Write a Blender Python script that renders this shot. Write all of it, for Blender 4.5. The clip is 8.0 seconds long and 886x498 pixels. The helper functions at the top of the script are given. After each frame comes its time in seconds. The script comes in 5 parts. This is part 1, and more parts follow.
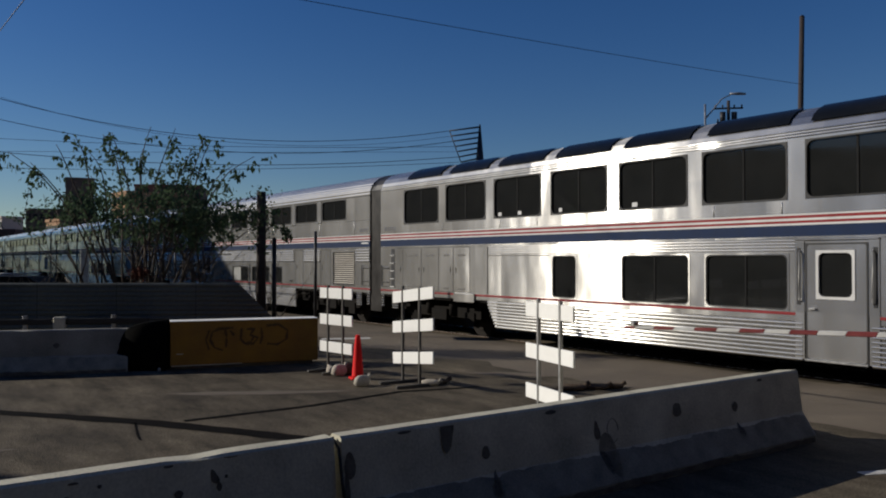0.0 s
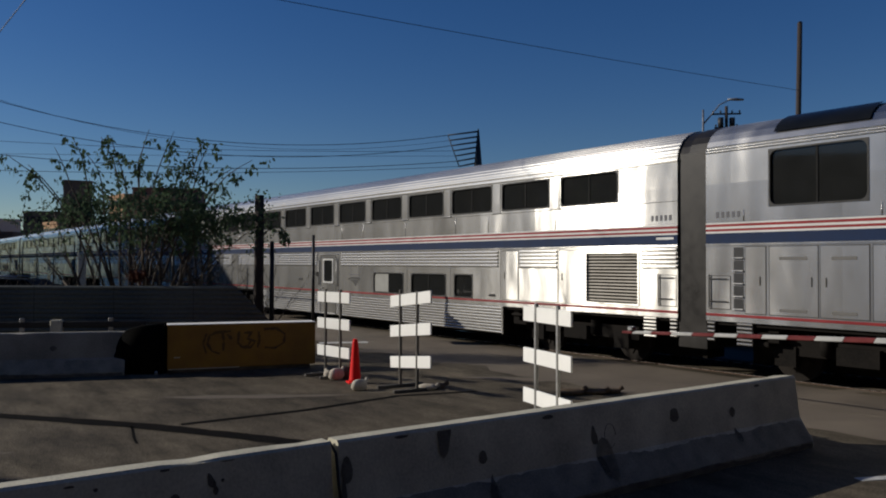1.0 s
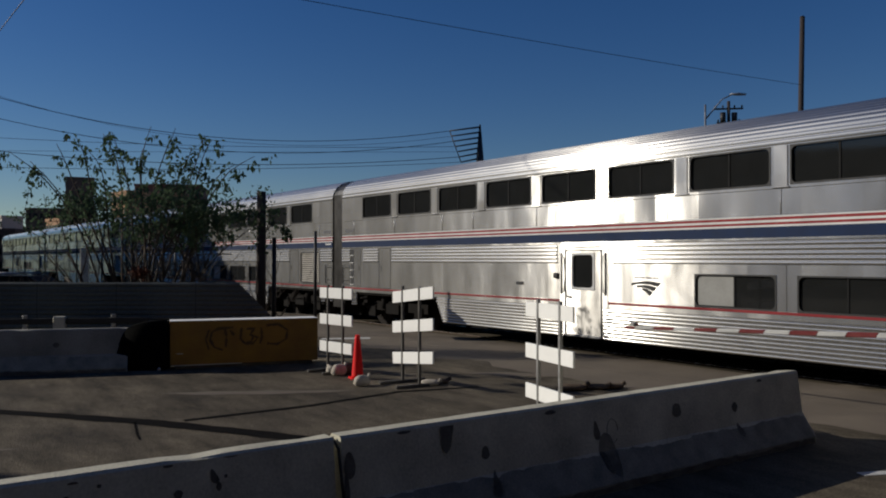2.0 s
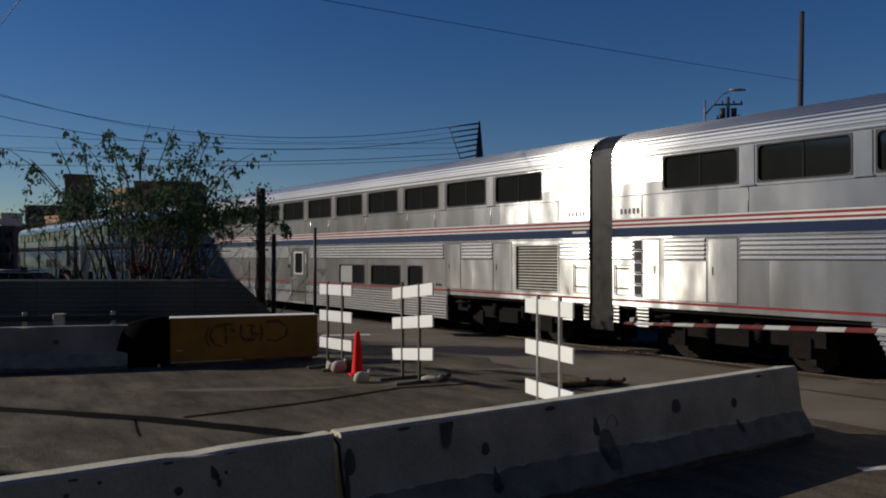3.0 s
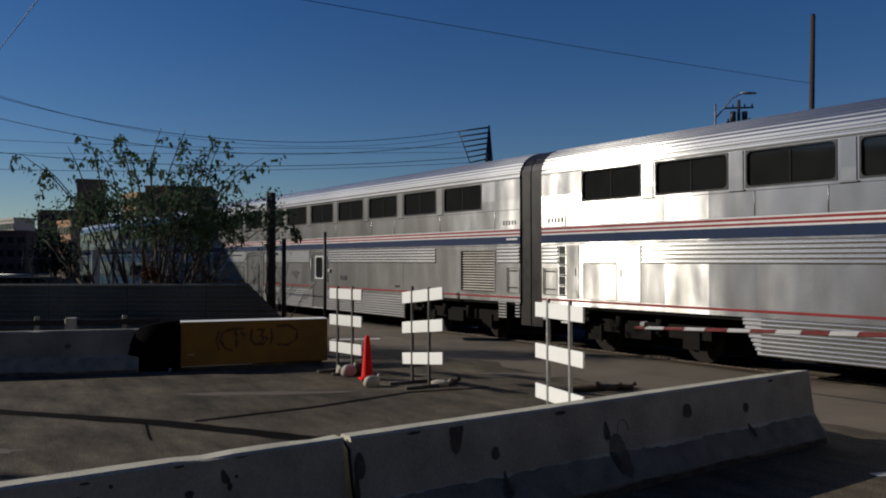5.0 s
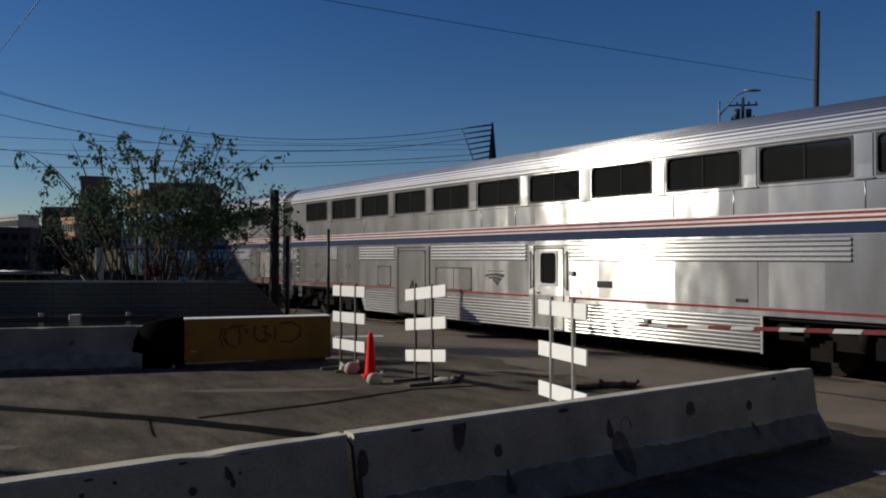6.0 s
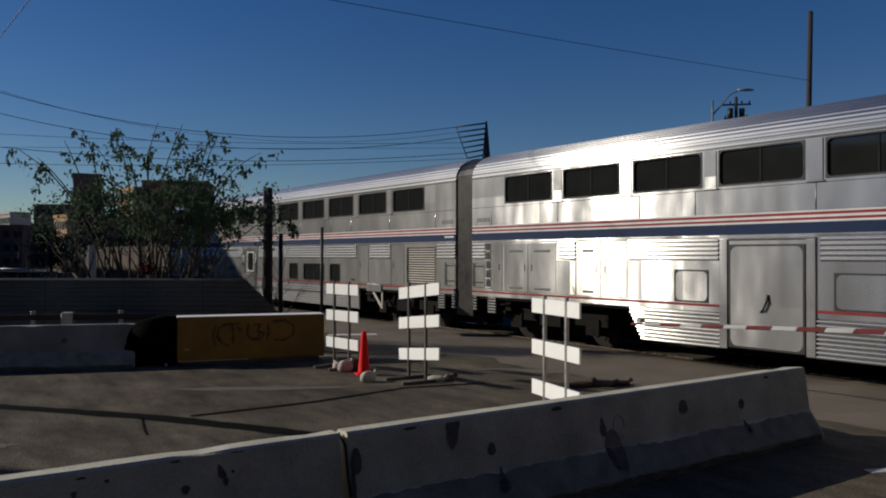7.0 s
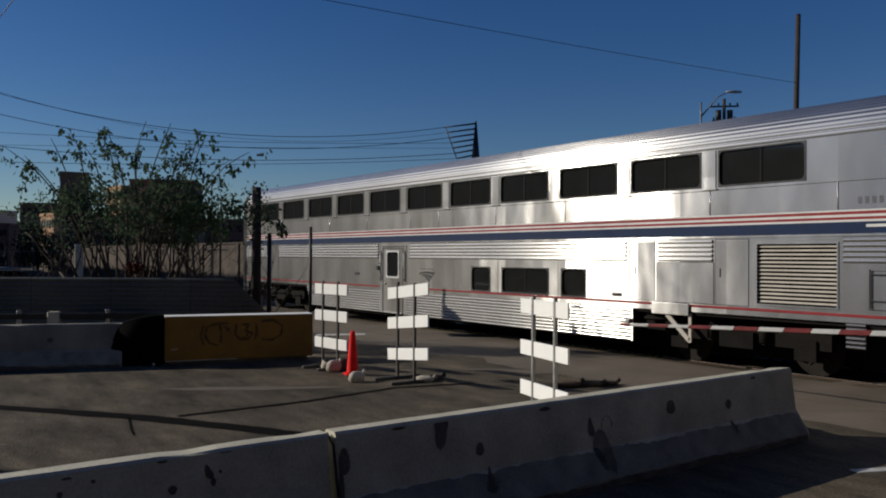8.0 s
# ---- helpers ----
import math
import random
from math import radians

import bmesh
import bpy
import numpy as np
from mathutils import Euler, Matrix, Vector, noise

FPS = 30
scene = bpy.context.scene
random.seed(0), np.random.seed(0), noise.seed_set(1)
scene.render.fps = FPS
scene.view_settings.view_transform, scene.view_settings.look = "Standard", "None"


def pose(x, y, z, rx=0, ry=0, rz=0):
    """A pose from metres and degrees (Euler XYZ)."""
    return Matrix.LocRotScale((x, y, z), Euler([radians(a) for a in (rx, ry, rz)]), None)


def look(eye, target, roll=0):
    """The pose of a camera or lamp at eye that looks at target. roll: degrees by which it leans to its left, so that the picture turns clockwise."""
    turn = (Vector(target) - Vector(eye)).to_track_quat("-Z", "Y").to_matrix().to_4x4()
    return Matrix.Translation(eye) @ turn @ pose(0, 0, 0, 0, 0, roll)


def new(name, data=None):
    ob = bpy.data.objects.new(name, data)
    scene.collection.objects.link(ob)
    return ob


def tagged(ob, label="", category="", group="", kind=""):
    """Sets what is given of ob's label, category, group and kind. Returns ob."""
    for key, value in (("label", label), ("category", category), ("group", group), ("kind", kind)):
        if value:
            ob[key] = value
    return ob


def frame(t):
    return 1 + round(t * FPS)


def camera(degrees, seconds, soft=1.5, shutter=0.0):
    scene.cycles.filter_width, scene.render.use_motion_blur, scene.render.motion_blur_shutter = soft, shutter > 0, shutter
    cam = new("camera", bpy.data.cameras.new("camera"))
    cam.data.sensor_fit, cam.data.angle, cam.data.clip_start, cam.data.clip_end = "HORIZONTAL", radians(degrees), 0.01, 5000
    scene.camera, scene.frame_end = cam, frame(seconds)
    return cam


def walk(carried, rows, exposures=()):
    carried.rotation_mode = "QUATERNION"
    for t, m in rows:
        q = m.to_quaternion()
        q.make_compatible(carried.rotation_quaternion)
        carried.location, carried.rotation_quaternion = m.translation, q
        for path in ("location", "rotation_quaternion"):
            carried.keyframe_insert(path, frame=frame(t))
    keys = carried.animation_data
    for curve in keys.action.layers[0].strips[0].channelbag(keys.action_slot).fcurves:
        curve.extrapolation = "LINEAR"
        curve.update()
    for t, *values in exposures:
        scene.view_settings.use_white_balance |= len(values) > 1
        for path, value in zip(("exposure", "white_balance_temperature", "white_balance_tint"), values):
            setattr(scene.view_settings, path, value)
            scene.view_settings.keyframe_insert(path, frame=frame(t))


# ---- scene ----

# ---------------------------------------------------------------- camera
# The track runs along x; the flank of the train is the plane y = FLANK. The camera stands at the origin.
EYE = 2.12
FLANK = 12.98
TURN = 53.53
cam = camera(58.5, 8.0, soft=2.0)
walk(cam, [(t, pose(0, 0, EYE, 90 + pitch, 0, TURN + yaw) @ pose(0, 0, 0, 0, 0, roll)) for t, yaw, pitch, roll in (
    (0.0, 0.012, 0.765, -0.003), (0.5, -0.215, 1.025, 0.04), (1.0, -0.138, 1.073, 0.22), (1.5, -0.003, 0.962, 0.182),
    (3.0, -0.018, 0.506, -0.03), (3.5, -0.104, 0.536, 0.05), (4.0, -0.034, 0.776, 0.06), (5.5, 0.946, 0.7, -0.075),
    (6.0, 0.925, 0.612, -0.005), (6.5, 0.34, 0.4, 0.074), (7.0, 0.466, 0.494, 0.107), (7.5, 0.299, 0.454, 0.292),
    (8.0, -0.324, 0.507, 0.298))], exposures=[(0.0, -0.43), (1.0, -0.5), (3.0, -0.61), (3.5, -0.54), (4.0, -0.52), (6.0, -0.48), (6.5, -0.51),
                                              (7.5, -0.56), (8.0, -0.5)])

# ---------------------------------------------------------------- light
SUN_AZ, SUN_EL = 226.8, 24.0
world = bpy.data.worlds.new("sky")
scene.world = world
world.use_nodes = True
wn = world.node_tree.nodes
sky = wn.new("ShaderNodeTexSky")
sky.sky_type, sky.sun_disc = "NISHITA", False
sky.sun_elevation, sky.sun_rotation = radians(SUN_EL), radians(SUN_AZ)
sky.air_density, sky.dust_density, sky.ozone_density = 1.0, 0.1, 4.5
deep = wn.new("ShaderNodeHueSaturation")
deep.inputs["Hue"].default_value = 0.513
deep.inputs["Saturation"].default_value = 1.24
world.node_tree.links.new(sky.outputs[0], deep.inputs["Color"])
world.node_tree.links.new(deep.outputs[0], wn["Background"].inputs[0])
wn["Background"].inputs[1].default_value = 0.0755
sun = new("sun", bpy.data.lights.new("sun", "SUN"))
sun.data.energy, sun.data.angle, sun.data.color = 5.0, radians(0.5), (1.0, 0.93, 0.82)
az, el = radians(SUN_AZ), radians(SUN_EL)
to_sun = Vector((math.sin(az) * math.cos(el), math.cos(az) * math.cos(el), math.sin(el)))
sun.matrix_world = look(to_sun * 60, (0, 0, 0))


# ---------------------------------------------------------------- materials
def mat(name, dark, light, scale=3.0, rough=(0.5, 0.7), metal=0.0, bump=0.1, bscale=60.0, wave=0.0, wscale=1.2,
        stretch=(1, 1, 1), aniso=0.0, vary=0.0, transmission=0.0, emit=0.0, spec=0.5, facet=0.0):
    m = bpy.data.materials.new(name)
    m.use_nodes = True
    nt = m.node_tree
    n, l = nt.nodes, nt.links
    b = n["Principled BSDF"]
    co = n.new("ShaderNodeTexCoord")
    mp = n.new("ShaderNodeMapping")
    mp.inputs["Scale"].default_value = stretch
    l.new(co.outputs["Object"], mp.inputs[0])
    big = n.new("ShaderNodeTexNoise")
    big.inputs["Scale"].default_value, big.inputs["Detail"].default_value = scale, 6
    l.new(mp.outputs[0], big.inputs["Vector"])
    fine = n.new("ShaderNodeTexNoise")
    fine.inputs["Scale"].default_value, fine.inputs["Detail"].default_value = bscale, 3
    l.new(mp.outputs[0], fine.inputs["Vector"])
    both = n.new("ShaderNodeMath")
    both.operation = "MULTIPLY_ADD"
    both.inputs[1].default_value = 0.35
    l.new(fine.outputs[0], both.inputs[0])
    scaled = n.new("ShaderNodeMath")
    scaled.operation = "MULTIPLY"
    scaled.inputs[1].default_value = 0.65
    l.new(big.outputs[0], scaled.inputs[0])
    l.new(scaled.outputs[0], both.inputs[2])
    ramp = n.new("ShaderNodeValToRGB")
    ramp.color_ramp.elements[0].position, ramp.color_ramp.elements[1].position = 0.32, 0.68
    ramp.color_ramp.elements[0].color, ramp.color_ramp.elements[1].color = (*dark, 1), (*light, 1)
    l.new(both.outputs[0], ramp.inputs[0])
    colour = ramp.outputs[0]
    if vary:
        info = n.new("ShaderNodeObjectInfo")
        hsv = n.new("ShaderNodeHueSaturation")
        span = n.new("ShaderNodeMapRange")
        span.inputs["To Min"].default_value, span.inputs["To Max"].default_value = 1 - vary, 1 + vary
        l.new(info.outputs["Random"], span.inputs["Value"])
        l.new(span.outputs[0], hsv.inputs["Value"])
        l.new(colour, hsv.inputs["Color"])
        colour = hsv.outputs[0]
    l.new(colour, b.inputs["Base Color"])
    rr = n.new("ShaderNodeMapRange")
    rr.inputs["From Min"].default_value, rr.inputs["From Max"].default_value = 0.3, 0.7
    rr.inputs["To Min"].default_value, rr.inputs["To Max"].default_value = rough
    l.new(big.outputs[0], rr.inputs["Value"])
    l.new(rr.outputs[0], b.inputs["Roughness"])
    b.inputs["Metallic"].default_value = metal
    b.inputs["Specular IOR Level"].default_value = spec
    normal = None
    if wave:
        dent = n.new("ShaderNodeTexNoise")
        dent.inputs["Scale"].default_value, dent.inputs["Detail"].default_value = wscale, 1
        tall = n.new("ShaderNodeMapping")
        tall.inputs["Scale"].default_value = (1.0, 1.0, 0.45)
        l.new(co.outputs["Object"], tall.inputs[0])
        l.new(tall.outputs[0], dent.inputs["Vector"])
        bw = n.new("ShaderNodeBump")
        bw.inputs["Strength"].default_value, bw.inputs["Distance"].default_value = 1.0, wave
        l.new(dent.outputs[0], bw.inputs["Height"])
        if facet:
            # each sheet of the skin lies a little out of true
            cut = n.new("ShaderNodeVectorMath")
            cut.operation = "MULTIPLY"
            cut.inputs[1].default_value = (0.97, 0.0, 0.83)
            l.new(co.outputs["Object"], cut.inputs[0])
            cell = n.new("ShaderNodeVectorMath")
            cell.operation = "FLOOR"
            l.new(cut.outputs[0], cell.inputs[0])
            rand = n.new("ShaderNodeTexWhiteNoise")
            l.new(cell.outputs[0], rand.inputs["Vector"])
            centred = n.new("ShaderNodeVectorMath")
            centred.operation = "SUBTRACT"
            centred.inputs[1].default_value = (0.5, 0.5, 0.5)
            l.new(rand.outputs["Color"], centred.inputs[0])
            small = n.new("ShaderNodeVectorMath")
            small.operation = "SCALE"
            small.inputs["Scale"].default_value = facet
            l.new(centred.outputs[0], small.inputs[0])
            geo = n.new("ShaderNodeNewGeometry")
            lean = n.new("ShaderNodeVectorMath")
            l.new(geo.outputs["Normal"], lean.inputs[0])
            l.new(small.outputs[0], lean.inputs[1])
            flat = n.new("ShaderNodeVectorMath")
            flat.operation = "NORMALIZE"
            l.new(lean.outputs[0], flat.inputs[0])
            l.new(flat.outputs[0], bw.inputs["Normal"])
        normal = bw.outputs[0]
    if bump:
        bp = n.new("ShaderNodeBump")
        bp.inputs["Strength"].default_value, bp.inputs["Distance"].default_value = bump, 0.02
        l.new(fine.outputs[0], bp.inputs["Height"])
        if normal:
            l.new(normal, bp.inputs["Normal"])
        normal = bp.outputs[0]
    if normal:
        l.new(normal, b.inputs["Normal"])
    if aniso:
        # brushed along x: a sharp streaked gloss over a dull one
        b.inputs["Anisotropic"].default_value, b.inputs["Anisotropic Rotation"].default_value = aniso, 0.25
        axis = n.new("ShaderNodeCombineXYZ")
        axis.inputs[0].default_value = 1.0
        l.new(axis.outputs[0], b.inputs["Tangent"])
        dull = n.new("ShaderNodeBsdfPrincipled")
        l.new(colour, dull.inputs["Base Color"])
        dull.inputs["Metallic"].default_value, dull.inputs["Roughness"].default_value = metal, 0.52
        l.new(normal, dull.inputs["Normal"])
        mix = n.new("ShaderNodeMixShader")
        mix.inputs[0].default_value = 0.225
        l.new(b.outputs[0], mix.inputs[1])
        l.new(dull.outputs[0], mix.inputs[2])
        l.new(mix.outputs[0], n["Material Output"].inputs["Surface"])
    b.inputs["Transmission Weight"].default_value = transmission
    if emit:
        l.new(colour, b.inputs["Emission Color"])
        b.inputs["Emission Strength"].default_value = emit
    return m



def worn_asphalt():
    """Asphalt: broad tone, dirt streaks across the road, stone speckle and a rough skin."""
    m = mat("asphalt", (0.04, 0.033, 0.024), (0.135, 0.112, 0.079), 0.55, (0.8, 0.97), bump=0.6, bscale=45, spec=0.15)
    n, l = m.node_tree.nodes, m.node_tree.links
    b = n["Principled BSDF"]
    co = n["Texture Coordinate"]
    base = b.inputs["Base Color"].links[0].from_socket
    turn = n.new("ShaderNodeMapping")
    turn.inputs["Rotation"].default_value = (0, 0, radians(20))
    turn.inputs["Scale"].default_value = (0.6, 1.7, 1)
    l.new(co.outputs["Object"], turn.inputs[0])
    streak = n.new("ShaderNodeTexNoise")
    streak.inputs["Scale"].default_value, streak.inputs["Detail"].default_value, streak.inputs["Roughness"].default_value = 1.1, 8, 0.68
    l.new(turn.outputs[0], streak.inputs["Vector"])
    tone = n.new("ShaderNodeMapRange")
    tone.inputs["From Min"].default_value, tone.inputs["From Max"].default_value = 0.34, 0.68
    tone.inputs["To Min"].default_value, tone.inputs["To Max"].default_value = 0.45, 1.6
    l.new(streak.outputs[0], tone.inputs["Value"])
    stone = n.new("ShaderNodeTexVoronoi")
    stone.inputs["Scale"].default_value = 90
    l.new(co.outputs["Object"], stone.inputs["Vector"])
    grey = n.new("ShaderNodeSeparateColor")
    l.new(stone.outputs["Color"], grey.inputs[0])
    speck = n.new("ShaderNodeMapRange")
    speck.inputs["To Min"].default_value, speck.inputs["To Max"].default_value = 0.6, 1.45
    l.new(grey.outputs[0], speck.inputs["Value"])
    both = n.new("ShaderNodeMath")
    both.operation = "MULTIPLY"
    l.new(tone.outputs[0], both.inputs[0])
    l.new(speck.outputs[0], both.inputs[1])
    hsv = n.new("ShaderNodeHueSaturation")
    l.new(both.outputs[0], hsv.inputs["Value"])
    l.new(base, hsv.inputs["Color"])
    l.new(hsv.outputs[0], b.inputs["Base Color"])
    return m


ASPHALT = worn_asphalt()
# tar black, shared with the shadow band painted on the asphalt
TAR_AND_SHADOW = mat("tar", (0.002, 0.002, 0.002), (0.008, 0.007, 0.0065), 3, (0.85, 0.97), bump=0.3, spec=0.05)
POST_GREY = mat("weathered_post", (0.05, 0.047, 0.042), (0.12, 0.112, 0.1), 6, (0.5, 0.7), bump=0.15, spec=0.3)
PATCH = mat("patched_asphalt", (0.085, 0.068, 0.05), (0.175, 0.142, 0.105), 0.8, (0.8, 0.95), bump=0.4, bscale=90)
BALLAST = mat("ballast", (0.035, 0.026, 0.017), (0.12, 0.092, 0.06), 14, (0.8, 0.95), bump=1.0, bscale=30)
CONCRETE = mat("barrier_concrete", (0.36, 0.34, 0.265), (0.7, 0.665, 0.52), 2.4, (0.7, 0.9), bump=0.25, bscale=45)
GREY_CONCRETE = mat("wall_concrete", (0.06, 0.05, 0.042), (0.15, 0.125, 0.104), 0.9, (0.8, 0.95), bump=0.3, bscale=25, spec=0.1)
# colours of worn spots, also of the shade painted along barrier feet
STAIN_AND_SHADE = mat("dark_stain_and_shade", (0.05, 0.046, 0.038), (0.17, 0.158, 0.13), 6, (0.7, 0.9), bump=0.2)
SMEAR_AND_SHADE = mat("soft_smear_and_shade", (0.13, 0.122, 0.098), (0.34, 0.32, 0.255), 4, (0.7, 0.9), bump=0.2)
YELLOW = mat("yellow_paint", (0.2, 0.095, 0.01), (0.36, 0.185, 0.022), 2.2, (0.55, 0.8), bump=0.2, bscale=40)
BLACK = mat("black_plastic", (0.002, 0.002, 0.002), (0.006, 0.006, 0.006), 4, (0.85, 0.97), bump=0.15, spec=0.03)
WHITE_BOARD = mat("white_sheeting", (0.9, 0.9, 0.86), (0.96, 0.96, 0.92), 5, (0.5, 0.7), bump=0.05, spec=0.3)
GALV = mat("galvanised_steel", (0.28, 0.28, 0.28), (0.45, 0.45, 0.44), 9, (0.4, 0.6), metal=0.8, bump=0.1)
ORANGE = mat("red_rubber", (0.72, 0.005, 0.005), (0.86, 0.009, 0.008), 6, (0.55, 0.7), bump=0.06, spec=0.2)
DARK_BAG = mat("dark_sacking", (0.075, 0.054, 0.038), (0.16, 0.12, 0.086), 9, (0.85, 0.97), bump=0.5, bscale=50, spec=0.1)
CAR_PAINT = mat("dark_car_paint", (0.006, 0.006, 0.006), (0.012, 0.011, 0.01), 2, (0.5, 0.7), bump=0.0, spec=0.06)
BAG = mat("sandbag_cloth", (0.35, 0.31, 0.25), (0.6, 0.55, 0.46), 9, (0.8, 0.95), bump=0.5, bscale=50)
STEEL = mat("stainless_panel", (0.45, 0.44, 0.415), (0.69, 0.68, 0.65), 1.7, (0.18, 0.24), metal=1.0, bump=0.02, bscale=160,
            wave=0.014, wscale=1.5, stretch=(1.0, 1, 0.32), aniso=1.0, facet=0.045)
FLUTED = mat("stainless_fluting", (0.5, 0.49, 0.465), (0.67, 0.66, 0.63), 1.1, (0.18, 0.24), metal=1.0, bump=0.02, bscale=160,
             wave=0.004, wscale=0.8, stretch=(0.3, 1, 1), aniso=1.0)
RED = mat("red_stripe", (0.2, 0.015, 0.018), (0.31, 0.026, 0.03), 3, (0.45, 0.6), bump=0.02, spec=0.25)
WHITE = mat("white_stripe", (0.62, 0.62, 0.6), (0.75, 0.75, 0.73), 3, (0.3, 0.45), bump=0.02)
BLUE = mat("blue_stripe", (0.006, 0.018, 0.056), (0.01, 0.028, 0.085), 3, (0.5, 0.65), bump=0.02, spec=0.18)
GLASS = mat("tinted_glass", (0.055, 0.058, 0.057), (0.085, 0.087, 0.085), 2, (0.03, 0.06), bump=0.0, transmission=0.75)
GASKET = mat("rubber_gasket", (0.012, 0.012, 0.012), (0.022, 0.022, 0.022), 6, (0.5, 0.7), bump=0.05)
MULLION = mat("grey_mullion", (0.01, 0.01, 0.01), (0.016, 0.016, 0.016), 6, (0.6, 0.8), bump=0.02, spec=0.15)
NUMBER = mat("grey_lettering", (0.06, 0.062, 0.075), (0.11, 0.112, 0.13), 5, (0.5, 0.6), bump=0.0)
DIAPHRAGM = mat("weathered_rubber", (0.01, 0.0088, 0.0076), (0.026, 0.0225, 0.019), 3, (0.36, 0.5), bump=0.12, spec=0.4)
INNER = mat("car_interior", (0.03, 0.032, 0.04), (0.07, 0.07, 0.08), 1.5, (0.7, 0.9), bump=0.1)
UNDER = mat("underframe_grime", (0.006, 0.0054, 0.0048), (0.018, 0.0155, 0.0135), 3, (0.8, 0.95), bump=0.4, bscale=30, spec=0.12)
TREAD = mat("wheel_steel", (0.012, 0.01, 0.0085), (0.03, 0.025, 0.021), 6, (0.7, 0.9), bump=0.2, spec=0.15)
RUST = mat("rusty_rail", (0.06, 0.03, 0.018), (0.14, 0.075, 0.045), 8, (0.6, 0.9), bump=0.4)
RAILTOP = mat("polished_rail", (0.45, 0.44, 0.42), (0.6, 0.6, 0.58), 8, (0.2, 0.35), metal=1.0, bump=0.02)
WOOD = mat("weathered_pole_wood", (0.022, 0.016, 0.014), (0.055, 0.04, 0.033), 5, (0.75, 0.95), bump=0.5, bscale=30, stretch=(3, 3, 0.3))
DARK_STEEL = mat("dark_steel", (0.02, 0.021, 0.023), (0.05, 0.05, 0.052), 4, (0.45, 0.65), metal=0.5, bump=0.1)
CABLE = mat("cable_sheath", (0.008, 0.008, 0.009), (0.016, 0.016, 0.017), 6, (0.5, 0.7), bump=0)
SCREEN = mat("dark_fence_sheet", (0.058, 0.068, 0.062), (0.13, 0.145, 0.13), 0.7, (0.6, 0.85), bump=0.3, bscale=20)
BARK = mat("bark", (0.03, 0.022, 0.016), (0.1, 0.075, 0.055), 9, (0.8, 0.95), bump=0.6, bscale=40)
DARK_WALL = mat("black_backing_wall", (0.006, 0.0045, 0.004), (0.02, 0.015, 0.012), 0.8, (0.8, 0.95), bump=0.3, bscale=25, spec=0.04)
# darker copy of the barrier concrete, for the barrier standing in shade
SHADED_CONCRETE = mat("shaded_barrier_concrete", (0.165, 0.158, 0.137), (0.35, 0.337, 0.29), 1.6, (0.7, 0.9), bump=0.25, bscale=45)
LEAF = mat("leaves", (0.045, 0.085, 0.045), (0.13, 0.185, 0.1), 1.4, (0.75, 0.9), bump=0.1, spec=0.12)
DARK_LEAF = mat("dark_leaves", (0.02, 0.036, 0.02), (0.055, 0.08, 0.045), 0.8, (0.75, 0.9), bump=0.1, spec=0.1)
DRY_LEAF = mat("withered_leaves", (0.05, 0.016, 0.01), (0.12, 0.04, 0.024), 3, (0.8, 0.95), bump=0.1, spec=0.1)
ARM_RED = mat("gate_red", (0.11, 0.01, 0.011), (0.18, 0.017, 0.017), 7, (0.35, 0.5), bump=0.03)
BLIND = mat("pale_blind", (0.24, 0.24, 0.22), (0.36, 0.36, 0.34), 3, (0.6, 0.8), bump=0.05)
LOUVRE = mat("louvre_paint", (0.4, 0.37, 0.31), (0.58, 0.54, 0.47), 3, (0.5, 0.7), bump=0.05)
SLOT = mat("slot_grey", (0.1, 0.098, 0.092), (0.17, 0.165, 0.155), 3, (0.6, 0.8), bump=0.05)
ARM_WHITE = mat("gate_white", (0.42, 0.42, 0.41), (0.56, 0.56, 0.54), 7, (0.35, 0.5), bump=0.03)
ROAD_PAINT = mat("road_paint", (0.35, 0.35, 0.34), (0.7, 0.7, 0.68), 6, (0.6, 0.8), bump=0.3)
GRAFFITI = mat("faded_graffiti", (0.05, 0.028, 0.006), (0.15, 0.08, 0.014), 9, (0.6, 0.8), bump=0.1)


def let_light_through(m, share):
    """Thin leaves glow a little with the light behind them."""
    n, l = m.node_tree.nodes, m.node_tree.links
    b = n["Principled BSDF"]
    thin = n.new("ShaderNodeBsdfTranslucent")
    l.new(b.inputs["Base Color"].links[0].from_socket, thin.inputs["Color"])
    mix = n.new("ShaderNodeMixShader")
    mix.inputs[0].default_value = share
    l.new(b.outputs[0], mix.inputs[1])
    l.new(thin.outputs[0], mix.inputs[2])
    l.new(mix.outputs[0], n["Material Output"].inputs["Surface"])


let_light_through(LEAF, 0.4)


# ---------------------------------------------------------------- mesh helpers
def obj(name, bm, material, parent=None, label="", smooth=False):
    me = bpy.data.meshes.new(name)
    if smooth:
        for fc in bm.faces:
            fc.smooth = True
    bm.normal_update()
    bm.to_mesh(me)
    bm.free()
    me.materials.append(material)
    ob = new(name, me)
    if parent:
        ob.parent = parent
    if label:
        ob["label"] = label
    return ob


def part(name, bm, material, parent, label="", smooth=False):
    return obj(name, bm, material, parent, label, smooth)


def box(bm, x0, y0, z0, x1, y1, z1, m=None):
    vs = [bm.verts.new(m @ Vector(v) if m else v) for v in (
        (x0, y0, z0), (x1, y0, z0), (x1, y1, z0), (x0, y1, z0), (x0, y0, z1), (x1, y0, z1), (x1, y1, z1), (x0, y1, z1))]
    for q in ((3, 2, 1, 0), (4, 5, 6, 7), (0, 1, 5, 4), (1, 2, 6, 5), (2, 3, 7, 6), (3, 0, 4, 7)):
        bm.faces.new([vs[i] for i in q])
    return bm


